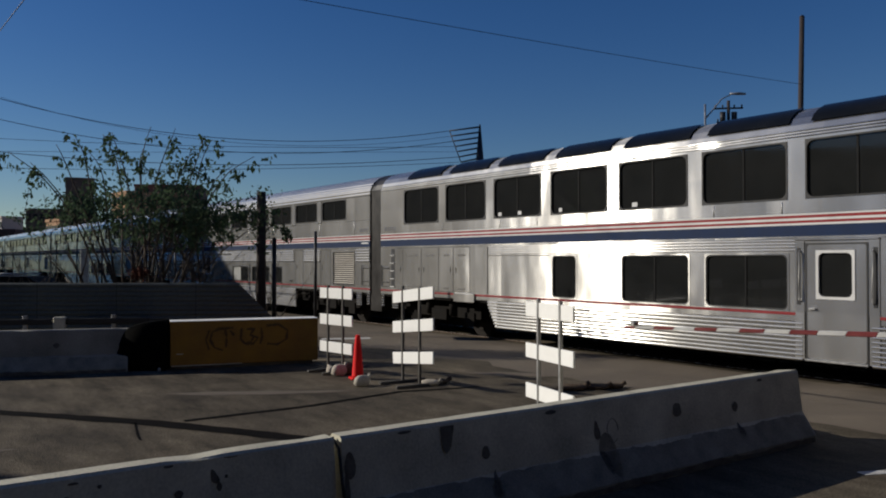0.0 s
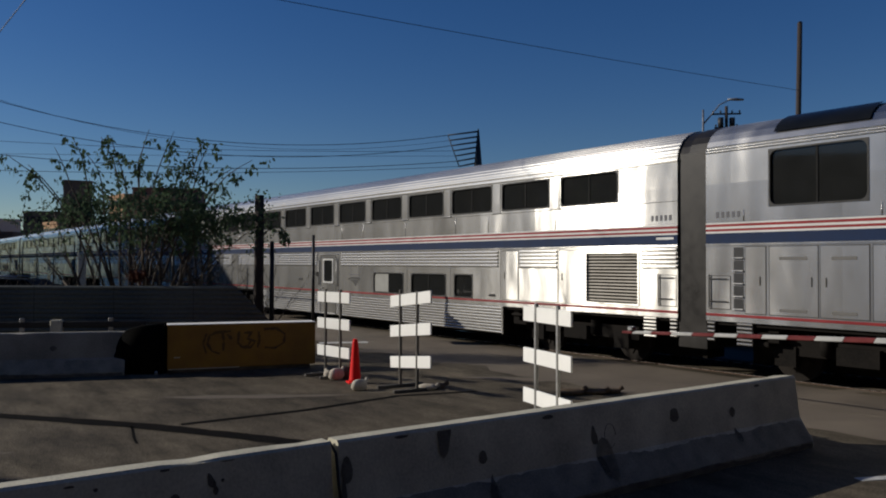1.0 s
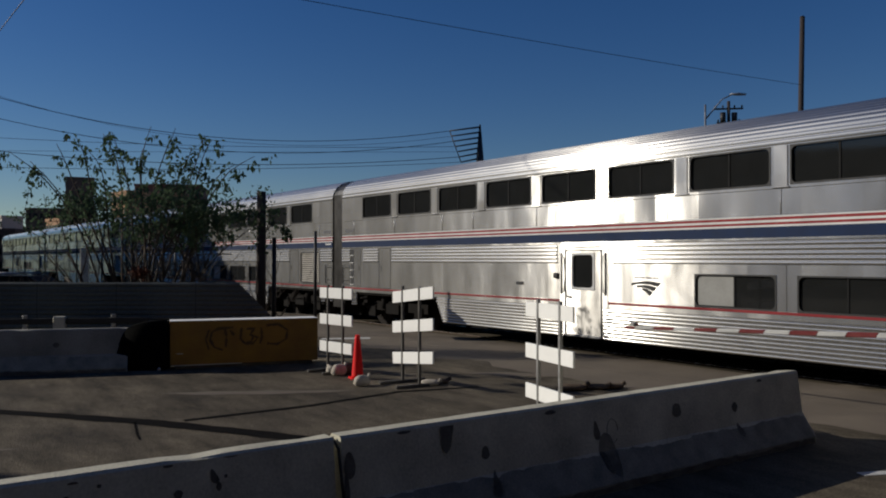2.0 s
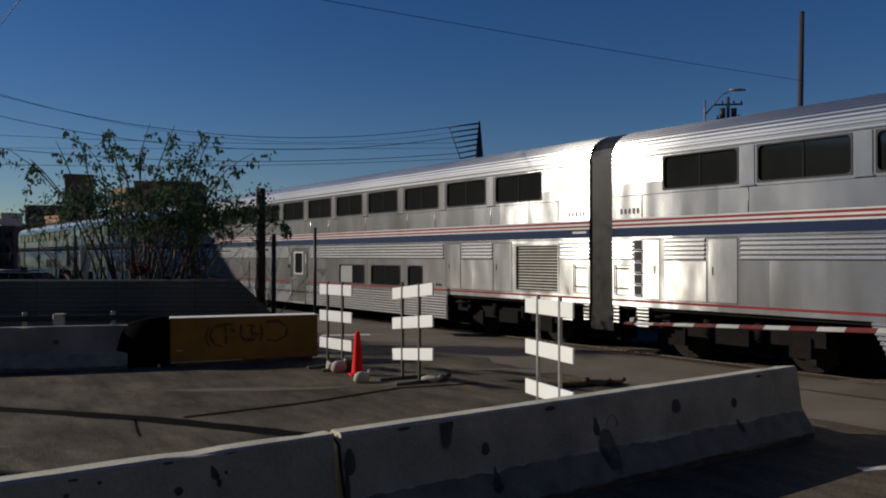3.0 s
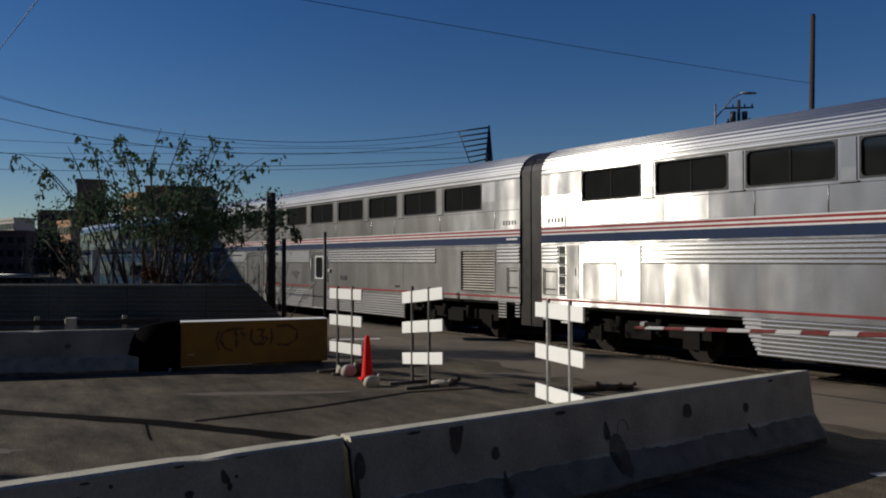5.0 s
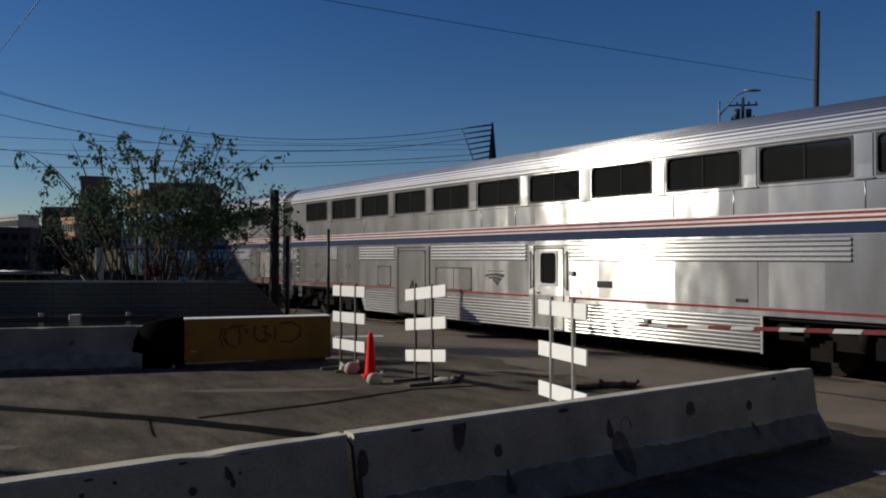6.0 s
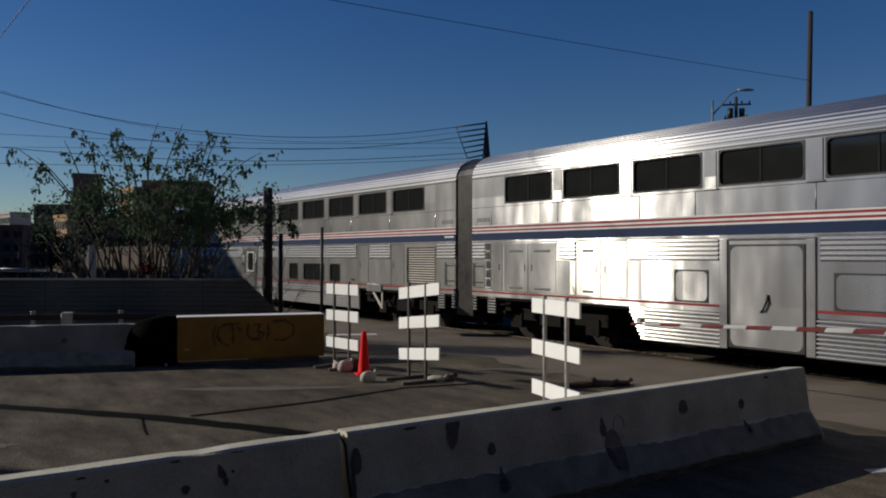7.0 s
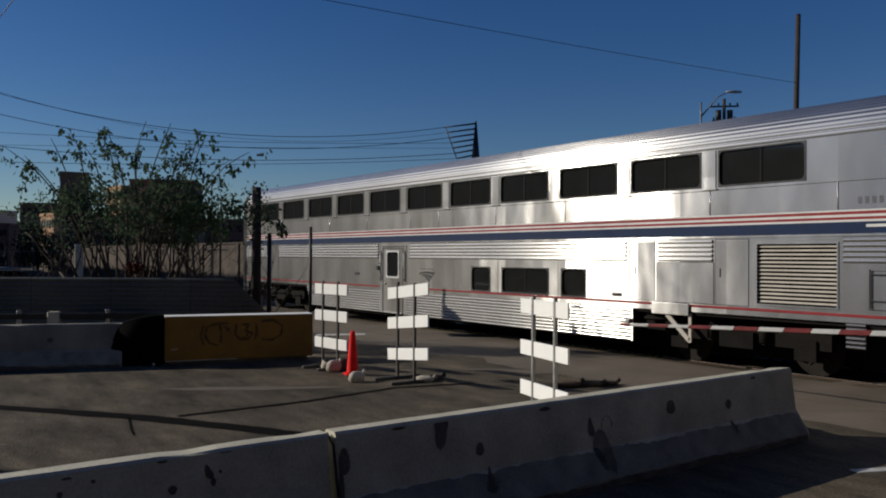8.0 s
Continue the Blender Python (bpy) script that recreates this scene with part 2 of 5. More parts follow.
def soft_box(x0, y0, z0, x1, y1, z1, r=0.01, seg=2):
    bm = box(bmesh.new(), x0, y0, z0, x1, y1, z1)
    bmesh.ops.bevel(bm, geom=bm.edges[:], offset=r, segments=seg, affect="EDGES", profile=0.5)
    return bm


def rod(bm, a, b, r0, r1=None, n=8, caps=True):
    a, b = Vector(a), Vector(b)
    r1 = r0 if r1 is None else r1
    q = (b - a).to_track_quat("Z", "Y")
    rings = []
    for p, r in ((a, r0), (b, r1)):
        rings.append([bm.verts.new(p + q @ Vector((r * math.cos(k * math.tau / n), r * math.sin(k * math.tau / n), 0))) for k in range(n)])
    for k in range(n):
        bm.faces.new((rings[0][k], rings[0][(k + 1) % n], rings[1][(k + 1) % n], rings[1][k]))
    if caps:
        bm.faces.new(rings[0][::-1])
        bm.faces.new(rings[1])
    return bm


def tube(bm, pts, radii, n=6):
    """A bent tapered tube through points."""
    rings = []
    for i, p in enumerate(pts):
        d = (pts[min(i + 1, len(pts) - 1)] - pts[max(i - 1, 0)]).normalized()
        q = d.to_track_quat("Z", "Y")
        rings.append([bm.verts.new(p + q @ Vector((radii[i] * math.cos(k * math.tau / n), radii[i] * math.sin(k * math.tau / n), 0))) for k in range(n)])
    for a, b in zip(rings, rings[1:]):
        for k in range(n):
            bm.faces.new((a[k], a[(k + 1) % n], b[(k + 1) % n], b[k]))
    bm.faces.new(rings[0][::-1])
    bm.faces.new(rings[-1])
    return bm


def swept(bm, prof, x0, x1, caps=False, skew=None):
    """A (y, z) profile drawn out along x; skew moves the ends by height."""
    sk = skew or (lambda z: (0, 0))
    a = [bm.verts.new((x0 + sk(z)[0], y, z)) for y, z in prof]
    b = [bm.verts.new((x1 + sk(z)[1], y, z)) for y, z in prof]
    for i in range(len(prof) - 1):
        bm.faces.new((a[i], b[i], b[i + 1], a[i + 1]))
    if caps:
        bm.faces.new((b[-1], b[0], a[0], a[-1]))
        bm.faces.new(a)
        bm.faces.new(b[::-1])
    return bm


def lathe(bm, prof, n=20, centre=(0, 0, 0)):
    """A (radius, z) profile turned about the upright axis."""
    rings = [[bm.verts.new((centre[0] + r * math.cos(k * math.tau / n), centre[1] + r * math.sin(k * math.tau / n), centre[2] + z)) for k in range(n)] for r, z in prof]
    for a, b in zip(rings, rings[1:]):
        for k in range(n):
            bm.faces.new((a[k], a[(k + 1) % n], b[(k + 1) % n], b[k]))
    bm.faces.new(rings[0][::-1])
    bm.faces.new(rings[-1])
    return bm


def empty(name, m=None):
    ob = new(name)
    ob.empty_display_size = 0.3
    if m:
        ob.matrix_world = m
    return ob


def spot(r, a, z=0.0):
    """A place r metres to the right of and a metres ahead of the camera's first line of sight, on the world's axes."""
    t = radians(TURN)
    return Vector((r * math.cos(t) - a * math.sin(t), r * math.sin(t) + a * math.cos(t), z))


def at(r, a, z=0.0, rz=0.0):
    """A pose there, its x axis turned rz degrees from the camera's right."""
    p = spot(r, a, z)
    return pose(p.x, p.y, p.z, 0, 0, TURN + rz)


# ---------------------------------------------------------------- the train
PITCH = 25.91
WIDE = 3.1
CAR_RUN = 11.713
FIRST_GAP = -21.3
S0, S1 = 0.5, PITCH - 0.2     # ends of a car body


def flutes(z0, z1, n, depth, y=0.0):
    """Rounded ribs down a flank from z1 to z0."""
    pts = []
    for i in range(n):
        for k in range(8):
            w = k / 8
            pts.append((y - depth * math.sin(math.pi * w / 0.75) ** 0.6 if 0 < w < 0.74 else y + 0.7 * depth, z0 + (z1 - z0) * (i + w) / n))
    pts.append((y, z1))
    return pts


def band(bm, x0, x1, z0, z1, holes, y=0.0, deep=0.07):
    """An upright sheet with openings, and the reveals of these."""
    xs = sorted({x0, x1, *[h[0] for h in holes], *[h[1] for h in holes]})
    zs = sorted({z0, z1, *[h[2] for h in holes], *[h[3] for h in holes]})
    for xa, xb in zip(xs, xs[1:]):
        for za, zb in zip(zs, zs[1:]):
            mx, mz = (xa + xb) / 2, (za + zb) / 2
            if any(h[0] < mx < h[1] and h[2] < mz < h[3] for h in holes):
                continue
            bm.faces.new([bm.verts.new(v) for v in ((xa, y, za), (xb, y, za), (xb, y, zb), (xa, y, zb))])
    for xa, xb, za, zb in holes:
        ring = ((xa, za), (xb, za), (xb, zb), (xa, zb))
        for i in range(4):
            p, q = ring[i], ring[(i + 1) % 4]
            bm.faces.new([bm.verts.new(v) for v in ((p[0], y, p[1]), (p[0], y + deep, p[1]), (q[0], y + deep, q[1]), (q[0], y, q[1]))])
    return bm


def round_rect(x0, x1, z0, z1, r, n=5):
    pts = []
    for cx, cz, a0 in ((x1 - r, z0 + r, -90), (x1 - r, z1 - r, 0), (x0 + r, z1 - r, 90), (x0 + r, z0 + r, 180)):
        for k in range(n + 1):
            a = radians(a0 + 90 * k / n)
            pts.append((cx + r * math.cos(a), cz + r * math.sin(a)))
    return pts


def ring_plate(x0, x1, z0, z1, edge, r, y, thick=0.012):
    """A frame: square outside, rounded inside, standing proud of y."""
    bm = bmesh.new()
    inner = round_rect(x0 + edge, x1 - edge, z0 + edge, z1 - edge, r)
    outer = round_rect(x0, x1, z0, z1, 0.004)
    n = len(inner)
    a = [bm.verts.new((x, y - thick, z)) for x, z in outer]
    b = [bm.verts.new((x, y - thick, z)) for x, z in inner]
    c = [bm.verts.new((x, y + 0.04, z)) for x, z in inner]
    d = [bm.verts.new((x, y, z)) for x, z in outer]
    for i in range(n):
        j = (i + 1) % n
        bm.faces.new((a[i], a[j], b[j], b[i]))
        bm.faces.new((b[i], b[j], c[j], c[i]))
        bm.faces.new((d[i], d[j], a[j], a[i]))
    return bm


def pane(x0, x1, z0, z1, y):
    return box(bmesh.new(), x0, y, z0, x1, y + 0.012, z1)


def window(car, x0, x1, z0, z1, r=0.11, framed=0.028, bright=False):
    """A fixed window in a flank: a frame with rounded corners, a rubber seal and a tinted pane."""
    w = part("window", ring_plate(x0 - 0.004, x1 + 0.004, z0 - 0.004, z1 + 0.004, framed, r, 0.0, 0.008), STEEL if bright else GASKET, car)
    part("pane", pane(x0, x1, z0, z1, 0.035), GLASS, w, "dark tinted glass")
    if x1 - x0 > 1.2:
        part("mullion", box(bmesh.new(), (x0 + x1) / 2 - 0.016, 0.022, z0 + 0.03, (x0 + x1) / 2 + 0.016, 0.033, z1 - 0.03), MULLION, w)
    if bright:
        part("seal", ring_plate(x0 + framed, x1 - framed, z0 + framed, z1 - framed, 0.018, r * 0.9, 0.012, 0.006), GASKET, w)
    return w


def louvre(car, x0, x1, z0, z1, n=15):
    v = part("vent_frame", ring_plate(x0, x1, z0, z1, 0.03, 0.02, 0.0, 0.014), STEEL, car)
    bm = bmesh.new()
    for i in range(n):
        z = z0 + 0.04 + (z1 - z0 - 0.08) * (i + 0.5) / n
        box(bm, x0 + 0.03, -0.019, -0.004, x1 - 0.03, 0.019, 0.004, pose(0, 0.032, z, 50))
    part("louvre_slats", bm, LOUVRE, v)
    part("vent_backing", box(bmesh.new(), x0, 0.066, z0, x1, 0.07, z1), UNDER, v)


def hatch(car, x0, x1, z0, z1, latch=True, vents=0, joint=0.011, left=False):
    """A flush equipment door with a dark joint, latches and, at times, slots."""
    h = part("hatch", ring_plate(x0, x1, z0, z1, 0.014 + joint, 0.05, 0.0, 0.003), DARK_STEEL, car)
    part("hatch_panel", soft_box(x0 + joint, -0.008, z0 + joint, x1 - joint, 0.0, z1 - joint, 0.003, 1), STEEL, h)
    if latch:
        u = x0 + 0.1 if left else x1 - 0.13
        part("latch", soft_box(u, -0.02, (z0 + z1) / 2 - 0.09, u + 0.022, -0.006, (z0 + z1) / 2 + 0.07, 0.005, 1), POST_GREY, h)
    for k in range(vents):
        for z in (z1 - 0.25 - 0.1 * k, z0 + 0.07):
            part("slot", box(bmesh.new(), x0 + 0.2, -0.012, z, x1 - 0.2, -0.006, z + 0.055), SLOT, h)
    return h


def blank_window(car, x0, x1, z0, z1, split=None):
    """A window plated over with steel, its dark rubber seal still round it."""
    w = part("blank_window", ring_plate(x0, x1, z0, z1, 0.03, 0.1, 0.0, 0.012), GASKET, car, "plated-over window with a dark seal")
    part("plate", soft_box(x0 + 0.02, -0.006, z0 + 0.02, x1 - 0.02, 0.0, z1 - 0.02, 0.004, 1), STEEL, w)
    if split:
        part("mullion", box(bmesh.new(), split - 0.012, -0.01, z0 + 0.03, split + 0.012, -0.006, z1 - 0.03), GASKET, w)
    return w


def hanging_panel(car, x0, x1, bracket=False):
    """An access flap that hangs open below the sill."""
    f = part("access_flap", soft_box(x0, -0.045, 0.97, x1, -0.012, 1.2, 0.008, 2), STEEL, car, "access flap hanging open")
    part("hinge", rod(bmesh.new(), (x0 + 0.05, -0.02, 1.205), (x1 - 0.05, -0.02, 1.205), 0.012, n=8), GALV, f, smooth=True)
    if bracket:
        bm = bmesh.new()
        box(bm, 0, -0.02, -0.045, 0.72, 0.02, 0.045, pose(x0 + 0.33, 0.02, 0.97, 0, 42, 0))
        box(bm, x1 - 0.03, 0.0, 0.45, x1 + 0.03, 0.04, 1.02)
        part("step_bracket", bm, LOUVRE, f, "pale slanted step bracket")


def side_door(car, x0, x1, z0, z1):
    """A tall entrance door between two grab rails, set in bright posts; its foot leans out over the step."""
    wa, wb, za, zb = x0 + 0.2, x1 - 0.22, 1.47, 2.22
    d = part("door", band(bmesh.new(), x0, x1, z0, z1, [(wa, wb, za, zb)], -0.006, 0.05), STEEL, car, "stainless steel entrance door")
    part("door_joint", ring_plate(x0 - 0.02, x1 + 0.02, z0 - 0.02, z1 + 0.02, 0.026, 0.05, 0.0, 0.01), GASKET, d)
    wf = part("door_window", ring_plate(wa - 0.035, wb + 0.035, za - 0.035, zb + 0.035, 0.045, 0.09, -0.006, 0.014), WHITE, d, "bright rounded window rim")
    part("pane", pane(wa, wb, za, zb, 0.02), GLASS, wf)
    for x, e in ((x0 - 0.12, -1), (x1 + 0.12, 1)):
        part("door_post", soft_box(x - 0.085, -0.012, z0 - 0.02, x + 0.085, 0.012, z1 + 0.06, 0.008, 2), STEEL, d)
        part("rail_pocket", soft_box(x + 0.02 * e - 0.035, -0.016, 1.33, x + 0.02 * e + 0.035, -0.01, z1 - 0.06, 0.002, 1), DARK_STEEL, d)
        bm = bmesh.new()
        q = x - 0.01 * e
        tube(bm, [Vector((q, 0, z1 - 0.1)), Vector((q, -0.06, z1 - 0.14)), Vector((q, -0.06, 1.42)), Vector((q, 0, 1.37))], [0.014] * 4)
        part("grab_rail", bm, GALV, d, smooth=True)
    part("door_head", soft_box(x0 - 0.2, -0.03, z1 + 0.065, x1 + 0.2, 0.0, z1 + 0.1, 0.008, 1), STEEL, d)
    part("door_handle", soft_box(x0 + 0.05, -0.05, 1.25, x0 + 0.17, -0.006, 1.285, 0.008, 1), GALV, d)
    part("door_sill", soft_box(x0 - 0.03, -0.05, z0 - 0.035, x1 + 0.03, 0.0, z0 + 0.0, 0.006, 1), GALV, d, "worn bright sill")


def emblem(car, x, z, s=1.0):
    """Three swept dark strips side by side."""
    bm = bmesh.new()
    for k in range(3):
        a0, a1 = (k + 0.06) / 3, (k + 0.9) / 3
        root = (-0.43 + 0.16 * k, 0.15 - 0.07 * k)
        rows = []
        for i in range(7):
            w = i / 6
            pair = []
            for e, drop in ((a0, 0.0), (a1, -0.075)):
                ex, ez = 0.43 - 0.35 * e, 0.19 - 0.45 * e
                bow = 0.06 * math.sin(math.pi * w) * (1 - 0.4 * k)
                pair.append(bm.verts.new((x + s * (root[0] + (ex - root[0]) * w), -0.003, z + s * 0.72 * (root[1] + drop * (1 - w) + (ez - root[1]) * w ** 1.3 + bow))))
            rows.append(pair)
        for q, r in zip(rows, rows[1:]):
            bm.faces.new((q[1], r[1], r[0], q[0]))
    e = part("emblem", bm, GASKET, car)
    for k, w in enumerate((0.26, 0.15, 0.14)):
        u = x - 0.3 + (0.0, 0.3, 0.48)[k]
        part("lettering_bar", box(bmesh.new(), u, -0.003, z + 0.2, u + w, -0.001, z + 0.225), NUMBER, e)


def truck(car, x):
    """A four-wheeled truck: side frames, bolster, springs, and wheelsets that turn."""
    t = part("truck", box(bmesh.new(), x - 0.35, 0.25, 0.42, x + 0.35, WIDE - 0.25, 0.72), UNDER, car, "grimy black four-wheel truck")
    for y in (0.36, WIDE - 0.48):
        bm = bmesh.new()
        swept(bm, [(y, 0.5), (y, 0.78), (y + 0.12, 0.78), (y + 0.12, 0.5), (y, 0.5)], x - 1.75, x + 1.75)
        for ax in (x - 1.3, x + 1.3):
            box(bm, ax - 0.2, y - 0.04, 0.3, ax + 0.2, y + 0.14, 0.66)
        part("side_frame", bm, UNDER, t)
        for sx in (x - 0.55, x + 0.55):
            part("spring", rod(bmesh.new(), (sx, y - 0.02, 0.55), (sx, y - 0.02, 0.98), 0.11, n=12), UNDER, t, smooth=True)
    sets = []
    for ax in (x - 1.3, x + 1.3):
        bm = bmesh.new()
        rod(bm, (0, -0.95, 0), (0, 0.95, 0), 0.075, n=10)
        for y in (-0.78, 0.65):
            rod(bm, (0, y, 0), (0, y + 0.13, 0), 0.457, n=28)
            for k in range(4):
                a = k * math.tau / 4
                box(bm, -0.1, -0.02, -0.05, 0.1, 0.0, 0.05, pose(0.24 * math.cos(a), y, 0.24 * math.sin(a)))
        w = part("wheelset", bm, TREAD, t)
        w.location = (ax, WIDE / 2, 0.457)
        sets.append((w, ax))
    return sets


def shell(car, lower, upper, roof_mat, lounge=False, sill_gaps=()):
    """The bands that make up a car body, from the floor to the roof."""
    zt = 4.2 if lounge else 4.12
    arc = [(0.0, zt), (0.025, 4.32), (0.08, 4.46), (0.18, 4.61), (0.34, 4.74), (0.56, 4.84), (0.84, 4.91), (1.2, 4.955), (WIDE / 2, 4.97)]
    arc = [(y, zt + (z - zt) * 0.885) for y, z in arc]
    prof = []
    for (ya, za), (yb, zb) in zip(arc, arc[1:]):
        n = max(1, round(math.hypot(yb - ya, zb - za) / 0.012))
        for k in range(n):
            prof.append((ya + (yb - ya) * k / n, za + (zb - za) * k / n))
    prof.append(arc[-1])
    ribbed = []
    run = 0.0
    for i, (y, z) in enumerate(prof):
        if i:
            run += math.hypot(y - prof[i - 1][0], z - prof[i - 1][1])
        r = 0.018 * abs(math.sin(run / 0.19 * math.tau)) ** 0.6 if (z < 4.81 and not lounge) else 0.0
        ribbed.append((y - r * 0.8, z + r * 0.6))
    full = ribbed + [(WIDE - y, z) for y, z in ribbed[-2::-1]]
    roof = part("roof", swept(bmesh.new(), full, S0, S1), roof_mat, car, smooth=True)
    for side in (0, 1):
        def flip(bm):
            if side:
                for v in bm.verts:
                    v.co.y = WIDE - v.co.y
                bmesh.ops.reverse_faces(bm, faces=bm.faces[:])
            return bm
        zu0, zu1 = 2.885, (4.2 if lounge else 4.12)
        part("upper_side", flip(band(bmesh.new(), S0, S1, zu0, zu1, upper)), STEEL, car)
        part("lower_side", flip(band(bmesh.new(), S0, S1, 1.19, 2.5, lower)), STEEL, car)
        for nm, m, za, zb in (("blue_stripe", BLUE, 2.5, 2.69), ("white_stripe", WHITE, 2.69, 2.725), ("red_stripe", RED, 2.725, 2.77),
                              ("white_stripe", WHITE, 2.77, 2.81), ("red_stripe", RED, 2.81, 2.86), ("white_stripe", WHITE, 2.86, zu0)):
            part(nm, flip(box(bmesh.new(), S0, -0.004, za, S1, 0.02, zb)), m, car)
        stops = [S0, *[e for pair in sill_gaps for e in pair], S1] if side == 0 else [S0, S1]
        for a, b in zip(stops[::2], stops[1::2]):
            part("red_sill_line", flip(box(bmesh.new(), a, -0.008, 1.145, b, 0.02, 1.19)), RED, car, "thin red line")
            part("lower_rail", flip(box(bmesh.new(), a, 0.0, 1.05, b, 0.05, 1.145)), STEEL, car)
            part("drip_rail", flip(box(bmesh.new(), a, -0.012, 2.462, b, 0.0, 2.49)), STEEL, car)
    ends = [(0.0, 1.0), (WIDE, 1.0)] + [(WIDE - y, z) for y, z in prof] + [(y, z) for y, z in prof[-2::-1]]
    for x in (S0, S1):
        bm = bmesh.new()
        bm.faces.new([bm.verts.new((x, y, z)) for y, z in ends])
        part("end_wall", bm, STEEL, car)
        # the sleeve of one car slips over that of the next
        xa, xb, e = (S0 - 0.39, S0, 0.03) if x == S0 else (S1, S1 + 0.345, 0.042)
        loop = [(e, 0.5), (WIDE - e, 0.5), (WIDE - e, 4.27)] + [(WIDE - y - e + 0.01, z + 0.035 - e) for y, z in arc[2:-1]] + [(y + e - 0.01, z + 0.035 - e) for y, z in arc[-1:1:-1]] + [(e, 4.27)]
        part("diaphragm", swept(bmesh.new(), loop + loop[:1], xa, xb, caps=True), DIAPHRAGM, car, "dark weathered rubber end diaphragm")
    part("floor_pan", box(bmesh.new(), S0, 0.06, 0.98, S1, WIDE - 0.06, 1.02), UNDER, car)
    part("deck", box(bmesh.new(), S0, 0.08, 2.5, S1, WIDE - 0.08, 2.6), INNER, car)
    part("aisle_wall", box(bmesh.new(), S0 + 0.1, WIDE / 2 - 0.03, 1.02, S1 - 0.1, WIDE / 2 + 0.03, 4.85), INNER, car)
    return roof


def skirts(car, x0, x1, gaps=()):
    """Fluted skirts under the flank, cut back at both ends, with plain posts between sections."""
    prof = flutes(0.37, 1.05, 9, 0.02)
    for side in (0, 1):
        cuts = [x0, *[g for pair in gaps for g in pair], x1] if side == 0 else [x0, x1]
        for a, b in zip(cuts[::2], cuts[1::2]):
            def skew(z, a=a, b=b):
                k = max(0.0, (0.95 - z) / 0.58)
                return (0.32 * k if a == x0 else 0.0, -0.32 * k if b == x1 and side else 0.0)
            bm = swept(bmesh.new(), prof, a, b, skew=skew)
            if side:
                for v in bm.verts:
                    v.co.y = WIDE - v.co.y
                bmesh.ops.reverse_faces(bm, faces=bm.faces[:])
            part("skirt", bm, FLUTED, car, smooth=True)
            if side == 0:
                # dark sheet paints shade and dirt into the grooves between the ribs
                part("groove_backing", box(bmesh.new(), a + (0.36 if a == x0 else 0.0), 0.004, 0.385, b, 0.007, 1.035), POST_GREY, car, "grooves darkened for shade and dirt")
                if b == x1:
                    part("skirt_post", soft_box(b + 0.002, -0.022, 0.36, b + 0.06, 0.03, 1.048, 0.006, 1), STEEL, car)
    part("underfloor_tank", box(bmesh.new(), x0 + 0.4, 0.12, 0.36, x1 - 0.3, WIDE - 0.12, 0.98), UNDER, car)


def gear(car, x0, x1):
    """Boxes, pipes and steps in the dark under the car's end."""
    for a, b, z in ((x0, x0 + 0.5, 0.62), (x1 - 0.4, x1, 0.7)):
        part("underfloor_box", soft_box(a, 0.15, z, b, 1.0, 1.0, 0.02, 1), UNDER, car)
    part("brake_pipe", rod(bmesh.new(), (x0, 0.12, 0.86), (x1, 0.12, 0.86), 0.03), UNDER, car, smooth=True)


def fluted_patch(car, x0, x1, z0=2.02, z1=2.45, n=5):
    part("fluted_panel", swept(bmesh.new(), flutes(z0, z1, n, 0.015, -0.014), x0, x1), FLUTED, car, smooth=True)


def ribbed_step(car, x0, x1, z0):
    """A bright ribbed guard that hangs under a car's corner, on both flanks."""
    n = round((1.05 - z0) / 0.072)
    for side in (0, 1):
        def y_of(y):
            return WIDE - y if side else y
        ya, yb = sorted((y_of(0.03), y_of(0.12)))
        g = part("corner_step", box(bmesh.new(), x0, ya, z0, x1, yb, 1.05), UNDER, car, "ribbed step guard under the corner")
        for k in range(n):
            z = z0 + (1.05 - z0) * (k + 0.3) / n
            ya, yb = sorted((y_of(0.0), y_of(0.028)))
            part("rib", soft_box(x0, ya, z, x1, yb, z + 0.036, 0.008, 1), FLUTED, g)


